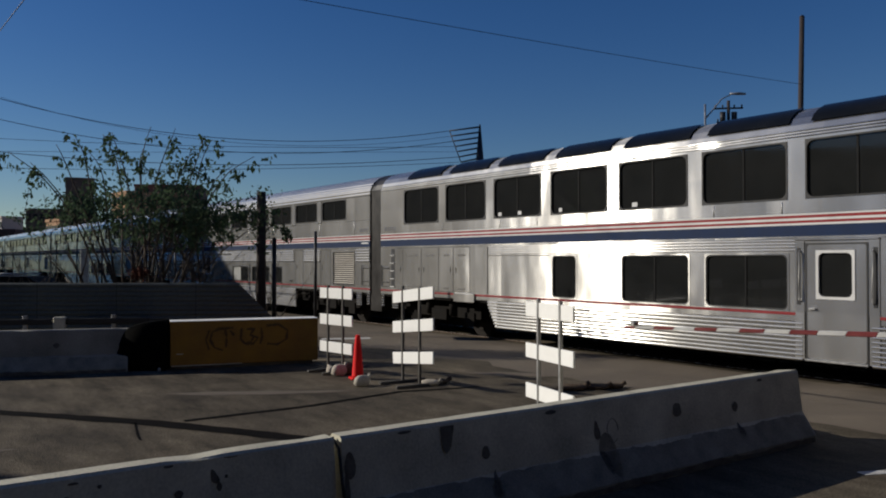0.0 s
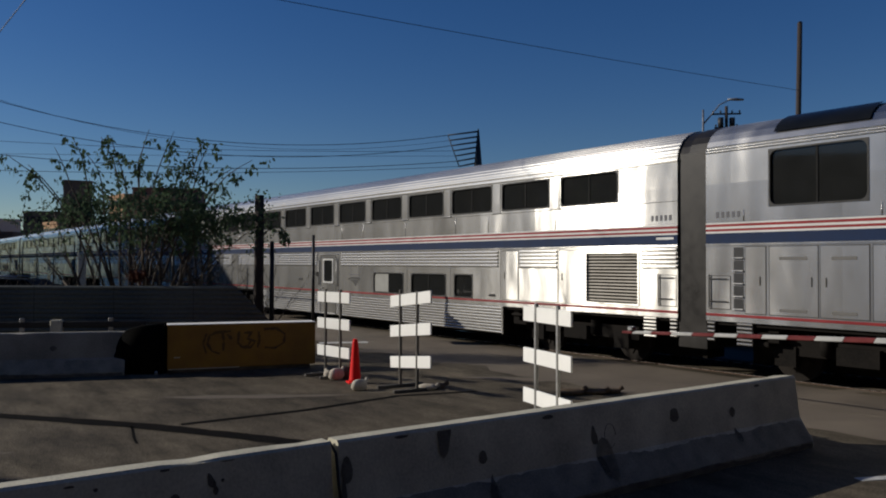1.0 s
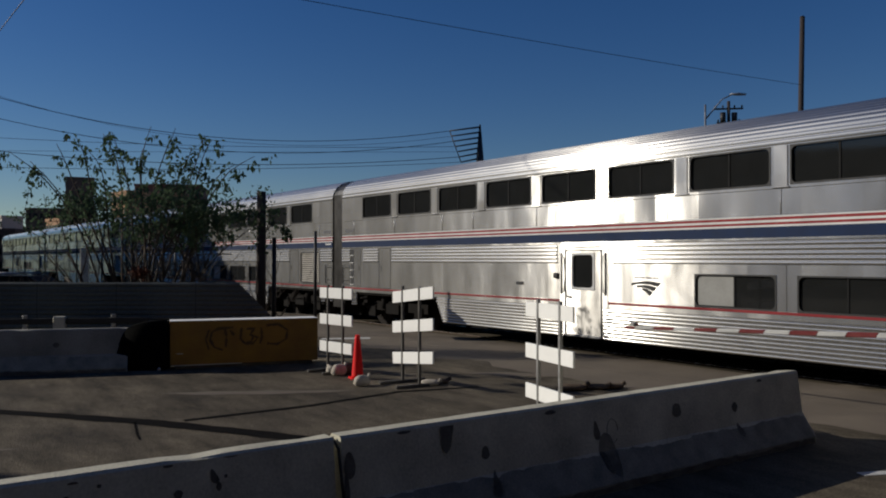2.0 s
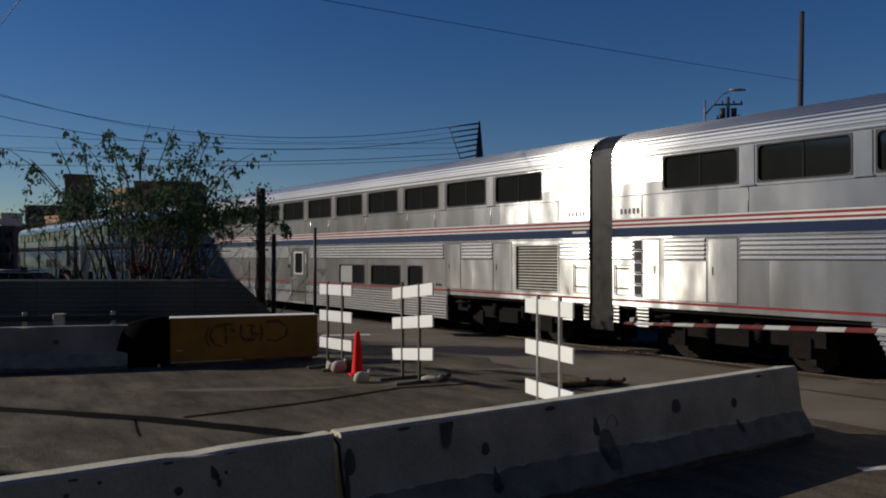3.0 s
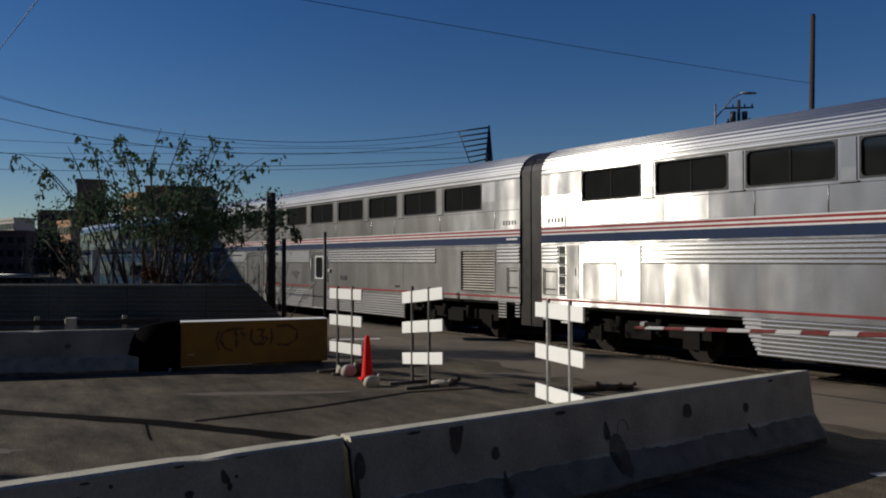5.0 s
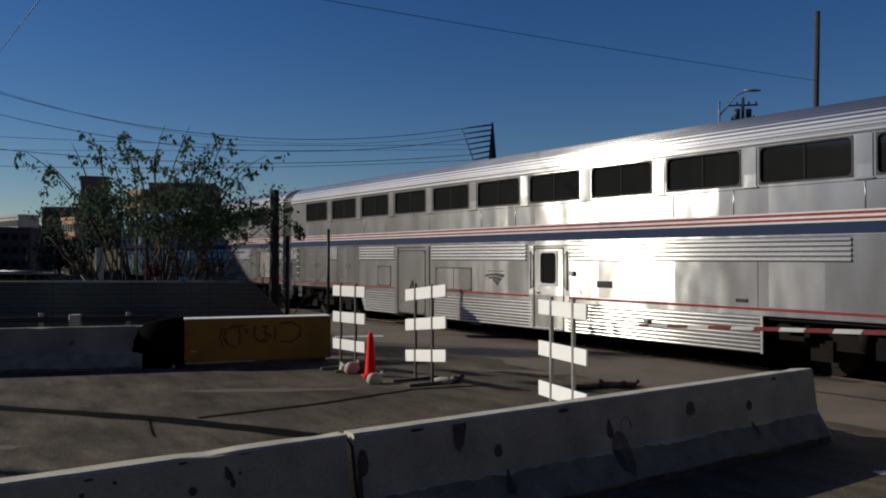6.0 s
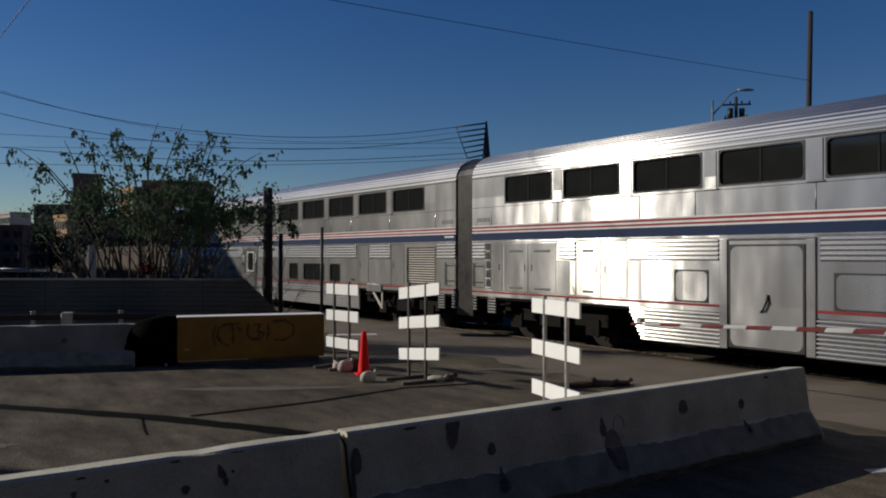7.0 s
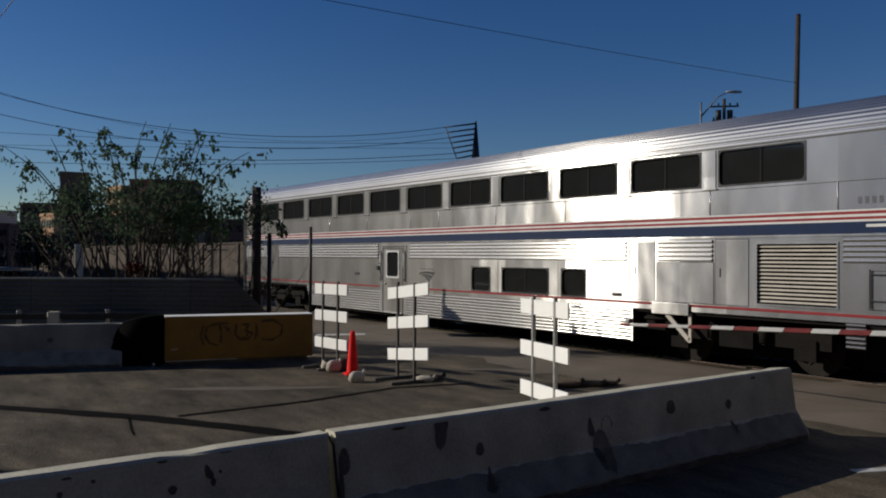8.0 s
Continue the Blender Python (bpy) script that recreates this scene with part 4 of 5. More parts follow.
def barriers():
    turn = math.degrees(math.atan2(3.56, 5.0))
    d = Vector((math.cos(radians(turn)), math.sin(radians(turn))))
    near = Vector((-0.83, 5.93))
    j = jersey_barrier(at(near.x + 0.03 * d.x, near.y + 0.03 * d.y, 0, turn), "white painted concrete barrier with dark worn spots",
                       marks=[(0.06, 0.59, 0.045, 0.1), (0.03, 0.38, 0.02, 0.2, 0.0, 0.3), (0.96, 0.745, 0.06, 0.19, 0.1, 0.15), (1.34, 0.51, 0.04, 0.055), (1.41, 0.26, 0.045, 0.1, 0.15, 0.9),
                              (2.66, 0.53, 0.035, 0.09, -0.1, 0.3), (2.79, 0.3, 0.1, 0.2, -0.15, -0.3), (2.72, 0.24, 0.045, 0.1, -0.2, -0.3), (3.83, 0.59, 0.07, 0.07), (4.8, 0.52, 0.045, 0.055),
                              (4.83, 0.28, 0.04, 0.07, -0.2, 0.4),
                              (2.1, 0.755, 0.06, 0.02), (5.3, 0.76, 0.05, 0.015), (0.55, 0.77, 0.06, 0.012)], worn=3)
    left = near - d * 6.13
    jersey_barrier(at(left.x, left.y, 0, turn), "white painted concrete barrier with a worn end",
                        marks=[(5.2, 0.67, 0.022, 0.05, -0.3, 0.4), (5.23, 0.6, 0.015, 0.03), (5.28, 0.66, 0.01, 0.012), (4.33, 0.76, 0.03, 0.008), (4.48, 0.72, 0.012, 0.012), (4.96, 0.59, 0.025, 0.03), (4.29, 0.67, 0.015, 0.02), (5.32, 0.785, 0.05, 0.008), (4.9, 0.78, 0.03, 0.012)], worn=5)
    p = near
    bm = bmesh.new()
    tube(bm, [Vector((0, 0, 0.79)), Vector((0.01, -0.09, 0.72)), Vector((0.0, -0.16, 0.5)), Vector((0, -0.2, 0.36))], [0.012] * 4)
    ob = obj("joint_cable", bm, CABLE, smooth=True)
    ob.matrix_world = at(p.x, p.y, 0, turn)
    tagged(ob, "dark steel loop in the joint of two barriers", "cable")
    ring = bmesh.new()
    hoop = [(2.875 + 0.075 * math.cos(q * math.tau / 24), 0.5 + 0.11 * math.sin(q * math.tau / 24)) for q in range(22)]
    tube(ring, [Vector((u, face_at(h) + 0.002, h)) for u, h in hoop], [0.003] * 22, 4)
    part("scrawled_ring", ring, STAIN_AND_SHADE, j, "faint dark scrawled ring")
    t2 = math.degrees(math.atan2(0.6, 2.15))
    jersey_barrier(at(-11.9, 13.55, 0, t2), "white painted concrete barrier in shade", marks=[(4.85, 0.52, 0.05, 0.05)], worn=8, material=SHADED_CONCRETE)
    # yellow block barrier
    y = empty("yellow_barrier", at(-5.24, 15.2, 0, math.degrees(math.atan2(1.0, 2.67))))
    tagged(y, "yellow painted concrete block barrier with faded graffiti", "barrier")
    bm = soft_box(0, 0, 0.07, 2.86, 0.45, 0.92, 0.015, 2)
    part("body", bm, YELLOW, y)
    part("foot", box(bmesh.new(), 0.1, 0.06, 0.0, 2.76, 0.4, 0.07), STAIN_AND_SHADE, y)
    part("pale_foot_edge", soft_box(0.02, -0.006, 0.062, 1.35, 0.02, 0.078, 0.003, 1), CONCRETE, y, "pale strip along the bottom edge")
    part("scuff", soft_box(0.12, -0.003, 0.29, 0.24, 0.0, 0.305, 0.001, 1), CONCRETE, y)
    # white cap puts the sunlit top into the colour
    part("top_cap", soft_box(0.0, -0.004, 0.921, 2.86, 0.454, 0.93, 0.002, 1), WHITE_BOARD, y, "pale top painted for the sunlight on it")
    rnd = random.Random(4)
    strokes = [[(0.98, 0.34), (0.82, 0.4), (0.74, 0.55), (0.78, 0.7), (0.9, 0.76), (1.18, 0.78)], [(1.02, 0.77), (1.05, 0.6), (1.04, 0.4)], [(1.12, 0.72), (1.2, 0.62)],
               [(1.34, 0.77), (1.32, 0.55), (1.4, 0.46), (1.52, 0.48), (1.58, 0.6)], [(1.44, 0.74), (1.6, 0.75), (1.5, 0.63), (1.66, 0.56), (1.56, 0.45), (1.42, 0.44)],
               [(1.72, 0.76), (1.74, 0.6), (1.7, 0.44)], [(1.82, 0.8), (2.06, 0.82), (2.24, 0.7), (2.22, 0.52), (2.04, 0.42), (1.84, 0.44)], [(0.72, 0.36), (0.66, 0.55), (0.72, 0.74)]]
    for line in strokes:
        knots = [Vector((px, -0.003, pz)) for px, pz in line]
        fine = []
        for q, r in zip(knots, knots[1:]):
            fine += [q.lerp(r, i / 4) for i in range(4)]
        fine.append(knots[-1])
        bm = tube(bmesh.new(), fine, [rnd.uniform(0.014, 0.034) for q in fine], 5)
        for v in bm.verts:
            v.co.y = -0.003 + (v.co.y + 0.003) * 0.06
        part("graffiti_stroke", bm, GRAFFITI, y)
    # black end piece
    b = empty("barrier_end", at(-5.72, 15.35, 0, 6))
    tagged(b, "black plastic end piece between two barriers", "barrier end")
    bm = bmesh.new()
    outline = [(-0.36, 0.0), (-0.44, 0.12), (-0.52, 0.36), (-0.4, 0.7), (-0.3, 0.84), (0.0, 0.93), (0.39, 0.95), (0.42, 0.0)]
    rings = [[bm.verts.new((x * w, y0, z * h)) for x, z in outline] for y0, w, h in ((-0.3, 1.0, 0.97), (-0.2, 1.0, 1.0), (0.25, 0.96, 0.98))]
    for q, r in zip(rings, rings[1:]):
        for k in range(len(outline)):
            m = (k + 1) % len(outline)
            bm.faces.new((q[k], q[m], r[m], r[k]))
    bm.faces.new(rings[0][::-1])
    bm.faces.new(rings[-1])
    bmesh.ops.recalc_face_normals(bm, faces=bm.faces[:])
    bmesh.ops.bevel(bm, geom=bm.edges[:], offset=0.025, segments=2, affect="EDGES")
    part("body", bm, BLACK, b, smooth=True)
    part("foot_bolt", lathe(bmesh.new(), [(0.03, 0.0), (0.03, 0.05), (0.015, 0.07)], 10, (0.3, -0.36, 0.0)), GALV, b, smooth=True)


# ---------------------------------------------------------------- barricades, cone, sandbags
def sandbag(p, rz, s=1.0, label="pale sandbag lying on a barricade foot", cloth=None, tall=1.0):
    bm = bmesh.new()
    bmesh.ops.create_uvsphere(bm, u_segments=18, v_segments=10, radius=1.0)
    for v in bm.verts:
        c = v.co
        bulge = 1 + 0.12 * noise.noise(c * 2.1)
        v.co = Vector((math.copysign(abs(c.x) ** 0.7, c.x) * 0.27, math.copysign(abs(c.y) ** 0.8, c.y) * 0.15, max(-0.075, c.z * 0.1))) * bulge * s
        v.co.z = (max(v.co.z, -0.075 * s) + 0.075 * s) * tall
    bag = empty("sandbag", at(p[0], p[1], p[2] if len(p) > 2 else 0, rz))
    tagged(bag, label, "sandbag", "sandbags")
    part("body", bm, cloth or BAG, bag, smooth=True)
    bm = rod(bmesh.new(), (0.2 * s, 0, 0.09 * s * tall), (0.32 * s, 0.03, 0.17 * s * tall), 0.03 * s, 0.06 * s, 8)
    part("tied_neck", bm, cloth or BAG, bag, smooth=True)


def barricade(m, width, heights, board, lean, posts, label, metal=None):
    b = empty("barricade", m)
    tagged(b, label, "barricade", "white boarded barricades")
    for x in posts:
        p = part("post", soft_box(x - 0.022, -0.022, 0.04, x + 0.022, 0.022, heights[-1] + board + 0.05, 0.004, 1), metal or POST_GREY, b)
        part("foot", soft_box(x - 0.03, -0.45, 0.0, x + 0.03, 0.45, 0.05, 0.006, 1), metal or POST_GREY, p)
    xs = [0.0, posts[0] - 0.024, posts[0] + 0.024, posts[1] - 0.024, posts[1] + 0.024, width]
    for z in heights:
        for xa, xb in ((xs[0], xs[1]), (xs[2], xs[3]), (xs[4], xs[5])):
            bm = soft_box(xa, -0.014, z, xb, 0.014, z + board, 0.004, 1)
            for v in bm.verts:
                v.co.z += lean * (v.co.x - width / 2)
            part("board", bm, WHITE_BOARD, b)
    return b


def street_works():
    barricade(at(-2.38, 15.35, 0, -48), 1.06, (0.36, 0.88, 1.38), 0.2, 0.0, (0.27, 0.76), "dark steel barricade with three white boards")
    barricade(at(-0.88, 13.95, 0, -57), 1.33, (0.36, 0.9, 1.42), 0.2, 0.1, (0.34, 0.9), "dark steel barricade with three white boards, slightly tilted")
    barricade(at(1.125, 10.7, 0, -68), 1.22, (0.275, 0.81, 1.36), 0.195, 0.0, (0.34, 0.9), "galvanised barricade with three white boards behind the barrier", GALV)
    c = empty("traffic_cone", at(-1.52, 14.1, 0, 20))
    tagged(c, "plain bright red-orange rubber traffic cone", "traffic cone")
    part("base", soft_box(-0.14, -0.14, 0.0, 0.14, 0.14, 0.03, 0.012, 2), ORANGE, c)
    part("body", lathe(bmesh.new(), [(0.115, 0.03), (0.105, 0.06), (0.05, 0.72), (0.036, 0.78), (0.03, 0.78)], 24), ORANGE, c, smooth=True)
    sandbag((-1.36, 13.3), 40, 0.55, tall=1.9)
    sandbag((-1.9, 14.5), 50, 0.6, tall=2.0)
    sandbag((-0.22, 13.35), -10, 0.6)
    sandbag((-2.1, 14.75), 100, 0.5, tall=1.6)
    sandbag((-1.75, 14.75), 70, 0.62, "dark brown sandbag lying on a barricade foot", DARK_BAG, 1.9)
    for r, a, rz, z in ((2.1, 12.9, 5, 0.9), (2.5, 13.0, -12, 0.8), (2.8, 13.1, 8, 0.7), (-0.1, 13.55, 15, 0.75)):
        sandbag((r, a), rz, z, "flat dark brown sandbag lying on the asphalt", DARK_BAG, 0.65)


# ---------------------------------------------------------------- crossing gate
def crossing_gate():
    y = 10.5
    g = empty("crossing_gate", pose(-1.2, y, 0))
    tagged(g, "lowered level crossing gate with a red and white striped arm", "crossing gate")
    part("mast", rod(bmesh.new(), (0, 0.35, 0), (0, 0.35, 3.6), 0.06, n=14), GALV, g, smooth=True)
    part("base", soft_box(-0.3, 0.05, 0, 0.3, 0.65, 0.15, 0.02, 1), GREY_CONCRETE, g)
    part("mechanism", soft_box(-0.25, 0.1, 1.05, 0.25, 0.6, 1.6, 0.03, 2), GALV, g)
    slope = math.tan(radians(2.55))
    def zz(x):
        return 1.32 + slope * x
    part("root_tube", rod(bmesh.new(), (0.3, 0.06, zz(0.3)), (-3.1, 0.0, zz(-3.1)), 0.05, n=10), GALV, g, smooth=True)
    x, k = -0.107, 0
    while x > -7.75:
        x1 = max(x - 0.393, -7.8)
        h = 0.044 - 0.022 * (-x / 7.8)
        bm = soft_box(x1, -0.022, -h, x, 0.022, h, 0.008, 1)
        for v in bm.verts:
            v.co.x += 0.55 * v.co.z
            v.co.z += zz(v.co.x)
        part("arm_segment", bm, ARM_RED if k % 2 else ARM_WHITE, g)
        x, k = x1, k + 1
    for lx in (-7.6,):
        lamp = part("gate_lamp", soft_box(lx - 0.05, -0.06, zz(lx) + 0.03, lx + 0.05, 0.06, zz(lx) + 0.1, 0.012, 1), GALV, g)
        part("lens", rod(bmesh.new(), (lx - 0.055, 0, zz(lx) + 0.065), (lx + 0.055, 0, zz(lx) + 0.065), 0.03, n=12), ARM_RED, lamp, smooth=True)


# ---------------------------------------------------------------- fences and wall
def back_fence():
    """A low dark sheet fence with ribs; its end slopes to the ground."""
    f = empty("sheet_fence", at(-18.0, 17.75, 0, 0))
    tagged(f, "low dark corrugated sheet fence with a sloping end", "fence")
    for i in range(8):
        x0, x1 = i * 1.78, (i + 1) * 1.78
        bm = bmesh.new()
        n = 15
        prof = []
        for k in range(n):
            z = 0.02 + 1.58 * k / n
            prof += [(0.0, z), (-0.025, z + 0.03), (-0.025, z + 0.07)]
        prof.append((0.0, 1.6))
        bm = swept(bm, prof, x0 + 0.006, x1 - 0.006)
        if i == 7:
            for v in bm.verts:
                if v.co.x > x0 + 0.5:
                    v.co.x = x0 + 0.95 + (1.6 - v.co.z) * 1.0
        part("sheet", bm, SCREEN, f)
        part("fence_post", box(bmesh.new(), x0 - 0.03, 0.01, 0, x0 + 0.03, 0.07, 1.6), DARK_STEEL, f)
    w = empty("wall_concrete", pose(-24.3, 18.6, 0))
    tagged(w, "stained grey concrete wall beyond the track", "wall", kind="structure")
    rnd = random.Random(2)
    for i in range(30):
        x1 = -3.0 * i
        part("panel", soft_box(x1 - 2.98, 0, 0, x1, 0.2, 2.75 + rnd.uniform(-0.03, 0.03), 0.012, 1), GREY_CONCRETE, w)
        part("pilaster", soft_box(x1 - 0.14, -0.1, 0, x1 + 0.14, -0.004, 2.86, 0.015, 1), GREY_CONCRETE, w)
    part("coping", box(bmesh.new(), -90, -0.06, 2.79, 0, 0.26, 2.88), GREY_CONCRETE, w)
    for i in range(11):
        px = -33.4 - 6.2 * i
        p = obj("fence_post", rod(bmesh.new(), (px, 10.7, 0), (px, 10.7, 3.4), 0.045, 0.04, 8), DARK_STEEL, smooth=True)
        tagged(p, "thin dark steel fence post beside the track", "fence post", "fence posts")
    rail_line = obj("fence_wire", rod(bmesh.new(), (-95.5, 10.7, 2.3), (-27.2, 10.7, 2.3), 0.018, n=6), DARK_STEEL, smooth=True)
    tagged(rail_line, "thin steel wire strung between the fence posts", "fence wire")
    # low rail between the fence and the barriers
    g = empty("low_rail", at(-10.6, 16.6, 0, 12))
    tagged(g, "low dark rail on short pale posts", "rail")
    part("beam", soft_box(0, -0.04, 0.72, 4.2, 0.04, 0.84, 0.01, 1), DARK_STEEL, g)
    for x in (0.3, 1.69, 3.47):
        part("short_post", soft_box(x - 0.05, -0.03, 0, x + 0.05, 0.03, 0.92, 0.01, 1), GALV, g)
    part("pale_block", soft_box(2.26, -0.1, 0.0, 2.5, 0.1, 0.88, 0.02, 1), CONCRETE, g)
    # near-black wall added beyond the track: keeps the view under the train dark
    far = obj("added_backing_wall", soft_box(-24, 19.0, 0, 40, 19.3, 2.2, 0.02, 1), DARK_WALL)
    tagged(far, "dark wall added beyond the track to black out the view under the train", "wall", kind="structure")
    # kerb at the wall's foot
    ob = obj("kerb", soft_box(0, 0, 0, 1.8, 0.3, 0.2, 0.02, 1), CONCRETE)
    ob.matrix_world = at(-6.5, 25.0, 0, 8)
    tagged(ob, "pale concrete kerb by the fence", "kerb", kind="structure")


def post(r, a, top, rad, label, material=None, name="fence_post"):
    p = spot(r, a)
    ob = obj(name, rod(bmesh.new(), (p.x, p.y, 0), (p.x, p.y, top), rad, rad * 0.9, 10), material or DARK_STEEL, smooth=True)
    return tagged(ob, label, "post")


def parked_car(m, label):
    """A tall dark car: lower body, cabin, glazing, four wheels."""
    c = empty("parked_car", m)
    tagged(c, label, "car")
    def slab(prof, y0, y1, r):
        bm = bmesh.new()
        a = [bm.verts.new((x, y0, z)) for x, z in prof]
        b = [bm.verts.new((x, y1, z)) for x, z in prof]
        bm.faces.new(a)
        bm.faces.new(b[::-1])
        for i in range(len(prof)):
            j = (i + 1) % len(prof)
            bm.faces.new((a[j], a[i], b[i], b[j]))
        bmesh.ops.recalc_face_normals(bm, faces=bm.faces[:])
        bmesh.ops.bevel(bm, geom=bm.edges[:], offset=r, segments=2, affect="EDGES")
        return bm
    part("body", slab([(-2.25, 0.3), (2.25, 0.3), (2.3, 0.7), (2.1, 0.95), (1.0, 1.05), (-2.2, 1.08), (-2.3, 0.8)], -0.9, 0.9, 0.05), CAR_PAINT, c)
    part("cabin", slab([(-2.15, 1.06), (1.05, 1.04), (0.35, 1.62), (-1.9, 1.66)], -0.78, 0.78, 0.05), CAR_PAINT, c)
    for x0, x1 in ((-1.95, -0.95), (-0.85, 0.0), (0.08, 0.62)):
        for y in (-0.79, 0.79):
            part("side_window", box(bmesh.new(), x0, y - 0.012, 1.14, x1 - (0.2 if x1 > 0.3 else 0), y + 0.012, 1.52), GLASS_FAR, c)
    for x in (-1.4, 1.42):
        for y in (-0.92, 0.72):
            w = part("wheel", rod(bmesh.new(), (x, y, 0.34), (x, y + 0.2, 0.34), 0.34, n=20), GASKET, c, smooth=True)
            part("rim", rod(bmesh.new(), (x, y - 0.01, 0.34), (x, y + 0.21, 0.34), 0.2, n=14), GALV, w, smooth=True)
    for y in (-0.45, 0.45):
        part("roof_rail", rod(bmesh.new(), (-1.7, y * 1.5, 1.7), (0.1, y * 1.5, 1.69), 0.02), GALV, c, smooth=True)


# ---------------------------------------------------------------- trees
def leaf_cloud(bm, centre, spread, count, size, rnd, droop=0.3):
    for _ in range(count):
        p = centre + Vector((rnd.gauss(0, spread), rnd.gauss(0, spread), rnd.gauss(0, spread * 0.8)))
        a, e = rnd.uniform(0, math.tau), rnd.uniform(-1.1, 0.5) - droop
        d = Vector((math.cos(a) * math.cos(e), math.sin(a) * math.cos(e), math.sin(e)))
        s = d.cross(Vector((rnd.uniform(-1, 1), rnd.uniform(-1, 1), rnd.uniform(-0.3, 1)))).normalized()
        ln, w = size * rnd.uniform(0.7, 1.4), size * rnd.uniform(0.22, 0.4)
        q = [p, p + d * ln * 0.5 + s * w, p + d * ln, p + d * ln * 0.5 - s * w]
        bm.faces.new([bm.verts.new(v) for v in q])


def bushy_tree(m, seed, label, stems, reach, top, leaves, size, arches=0, low=2.6):
    rnd = random.Random(seed)
    t = empty("tree", m)
    tagged(t, label, "tree")
    wood, crown = bmesh.new(), bmesh.new()
    def grow(p, d, ln, r, depth):
        pts, radii = [p.copy()], [r]
        for k in range(4):
            d = (d + Vector((rnd.gauss(0, 0.16), rnd.gauss(0, 0.16), 0.05 if depth < 2 else -0.06))).normalized()
            p = p + d * ln / 4
            pts.append(p.copy())
            radii.append(max(0.006, r * (1 - 0.16 * (k + 1))))
        tube(wood, pts, radii, 6 if depth < 2 else 4)
        if depth >= 2:
            for q in pts[1:]:
                if q.z > low + rnd.uniform(-0.5, 0.5) and rnd.random() < 0.5:
                    leaf_cloud(crown, q, 0.075 + 0.06 * rnd.random(), leaves, size, rnd)
        if depth < 3:
            for k in range(rnd.choice((2, 3)) if depth else 3):
                q = pts[rnd.choice((2, 3, 4))]
                side = Vector((rnd.gauss(0, 1), rnd.gauss(0, 1), rnd.uniform(0.0, 0.9))).normalized()
                grow(q, (d * 0.7 + side * 0.9).normalized(), ln * rnd.uniform(0.5, 0.75), radii[3] * 0.7, depth + 1)
    for k in range(stems):
        w = (k + 0.5) / stems * 2 - 1
        base = Vector((w * reach * 0.28 + rnd.gauss(0, 0.1), rnd.gauss(0, 0.35), 0))
        lean = Vector((w * reach / top * 0.9, rnd.gauss(0, 0.15), 1)).normalized()
        grow(base, lean, top * rnd.uniform(0.5, 0.62), 0.06 * rnd.uniform(0.7, 1.2), 0)
    for k in range(arches):
        # long thin outer shoots that arch over and hang their leaves in tufts
        w = (k + 0.5 + rnd.uniform(-0.3, 0.3)) / arches * 2 - 1
        tip = Vector((w * 3.0, rnd.uniform(-0.6, 0.6), 5.36 - 0.8 * w * w - (0.35 if k % 3 == 1 else 0.0) + rnd.uniform(-0.15, 0.1)))
        foot = Vector((w * 0.9, 0, 1.3))
        pts = []
        for i in range(9):
            q = i / 8
            p = foot.lerp(tip, q)
            p.z += 0.55 * math.sin(math.pi * q) - 0.25 * max(0, q - 0.75) * 4 * 0.3
            p.x += 0.12 * math.sin(5 * q + k)
            pts.append(p)
        tube(wood, pts, [0.03 - 0.0029 * i for i in range(9)], 5)
        for p in pts[4:]:
            for _ in range(3 if rnd.random() < 0.5 else 1):
                c = p + Vector((rnd.gauss(0, 0.14), rnd.gauss(0, 0.14), rnd.uniform(-0.3, 0.05)))
                leaf_cloud(crown, c, 0.06, 9, size * 1.15, rnd, 0.6)
    for bm in (wood, crown):
        for v in bm.verts:
            v.co.y *= 0.5
    part("trunk", wood, BARK, t, smooth=True)
    tagged(part("crown", crown, LEAF, t, "sparse dusty green leaves"), kind="stuff")


def bare_scrub(m, seed, count, reach):
    """Thin leafless shoots that fork twice."""
    rnd = random.Random(seed)
    t = empty("bare_shrub", m)
    tagged(t, "bare brown twiggy shrub beside the wall", "shrub")
    bm = bmesh.new()
    def shoot(p, d, ln, r, depth):
        pts = [p]
        for k in range(4):
            d = (d + Vector((rnd.gauss(0, 0.14), rnd.gauss(0, 0.1), 0.03))).normalized()
            pts.append(pts[-1] + d * ln / 4)
        tube(bm, pts, [r * (1 - 0.17 * k) for k in range(5)], 4)
        if depth < 2:
            for k in range(3):
                q = pts[rnd.choice((2, 3, 4))]
                shoot(q, (d + Vector((rnd.gauss(0, 0.6), rnd.gauss(0, 0.3), rnd.uniform(-0.1, 0.3)))).normalized(), ln * 0.55, r * 0.55, depth + 1)
    for k in range(count):
        x = rnd.uniform(-reach, reach) * 0.8
        shoot(Vector((x, rnd.uniform(-0.2, 0.2), 0)), Vector((x / reach * 0.4 + rnd.gauss(0, 0.2), 0, 1)).normalized(), rnd.uniform(1.2, 1.9), 0.016, 0)
    tagged(part("twig_mass", bm, BARK, t), kind="stuff")


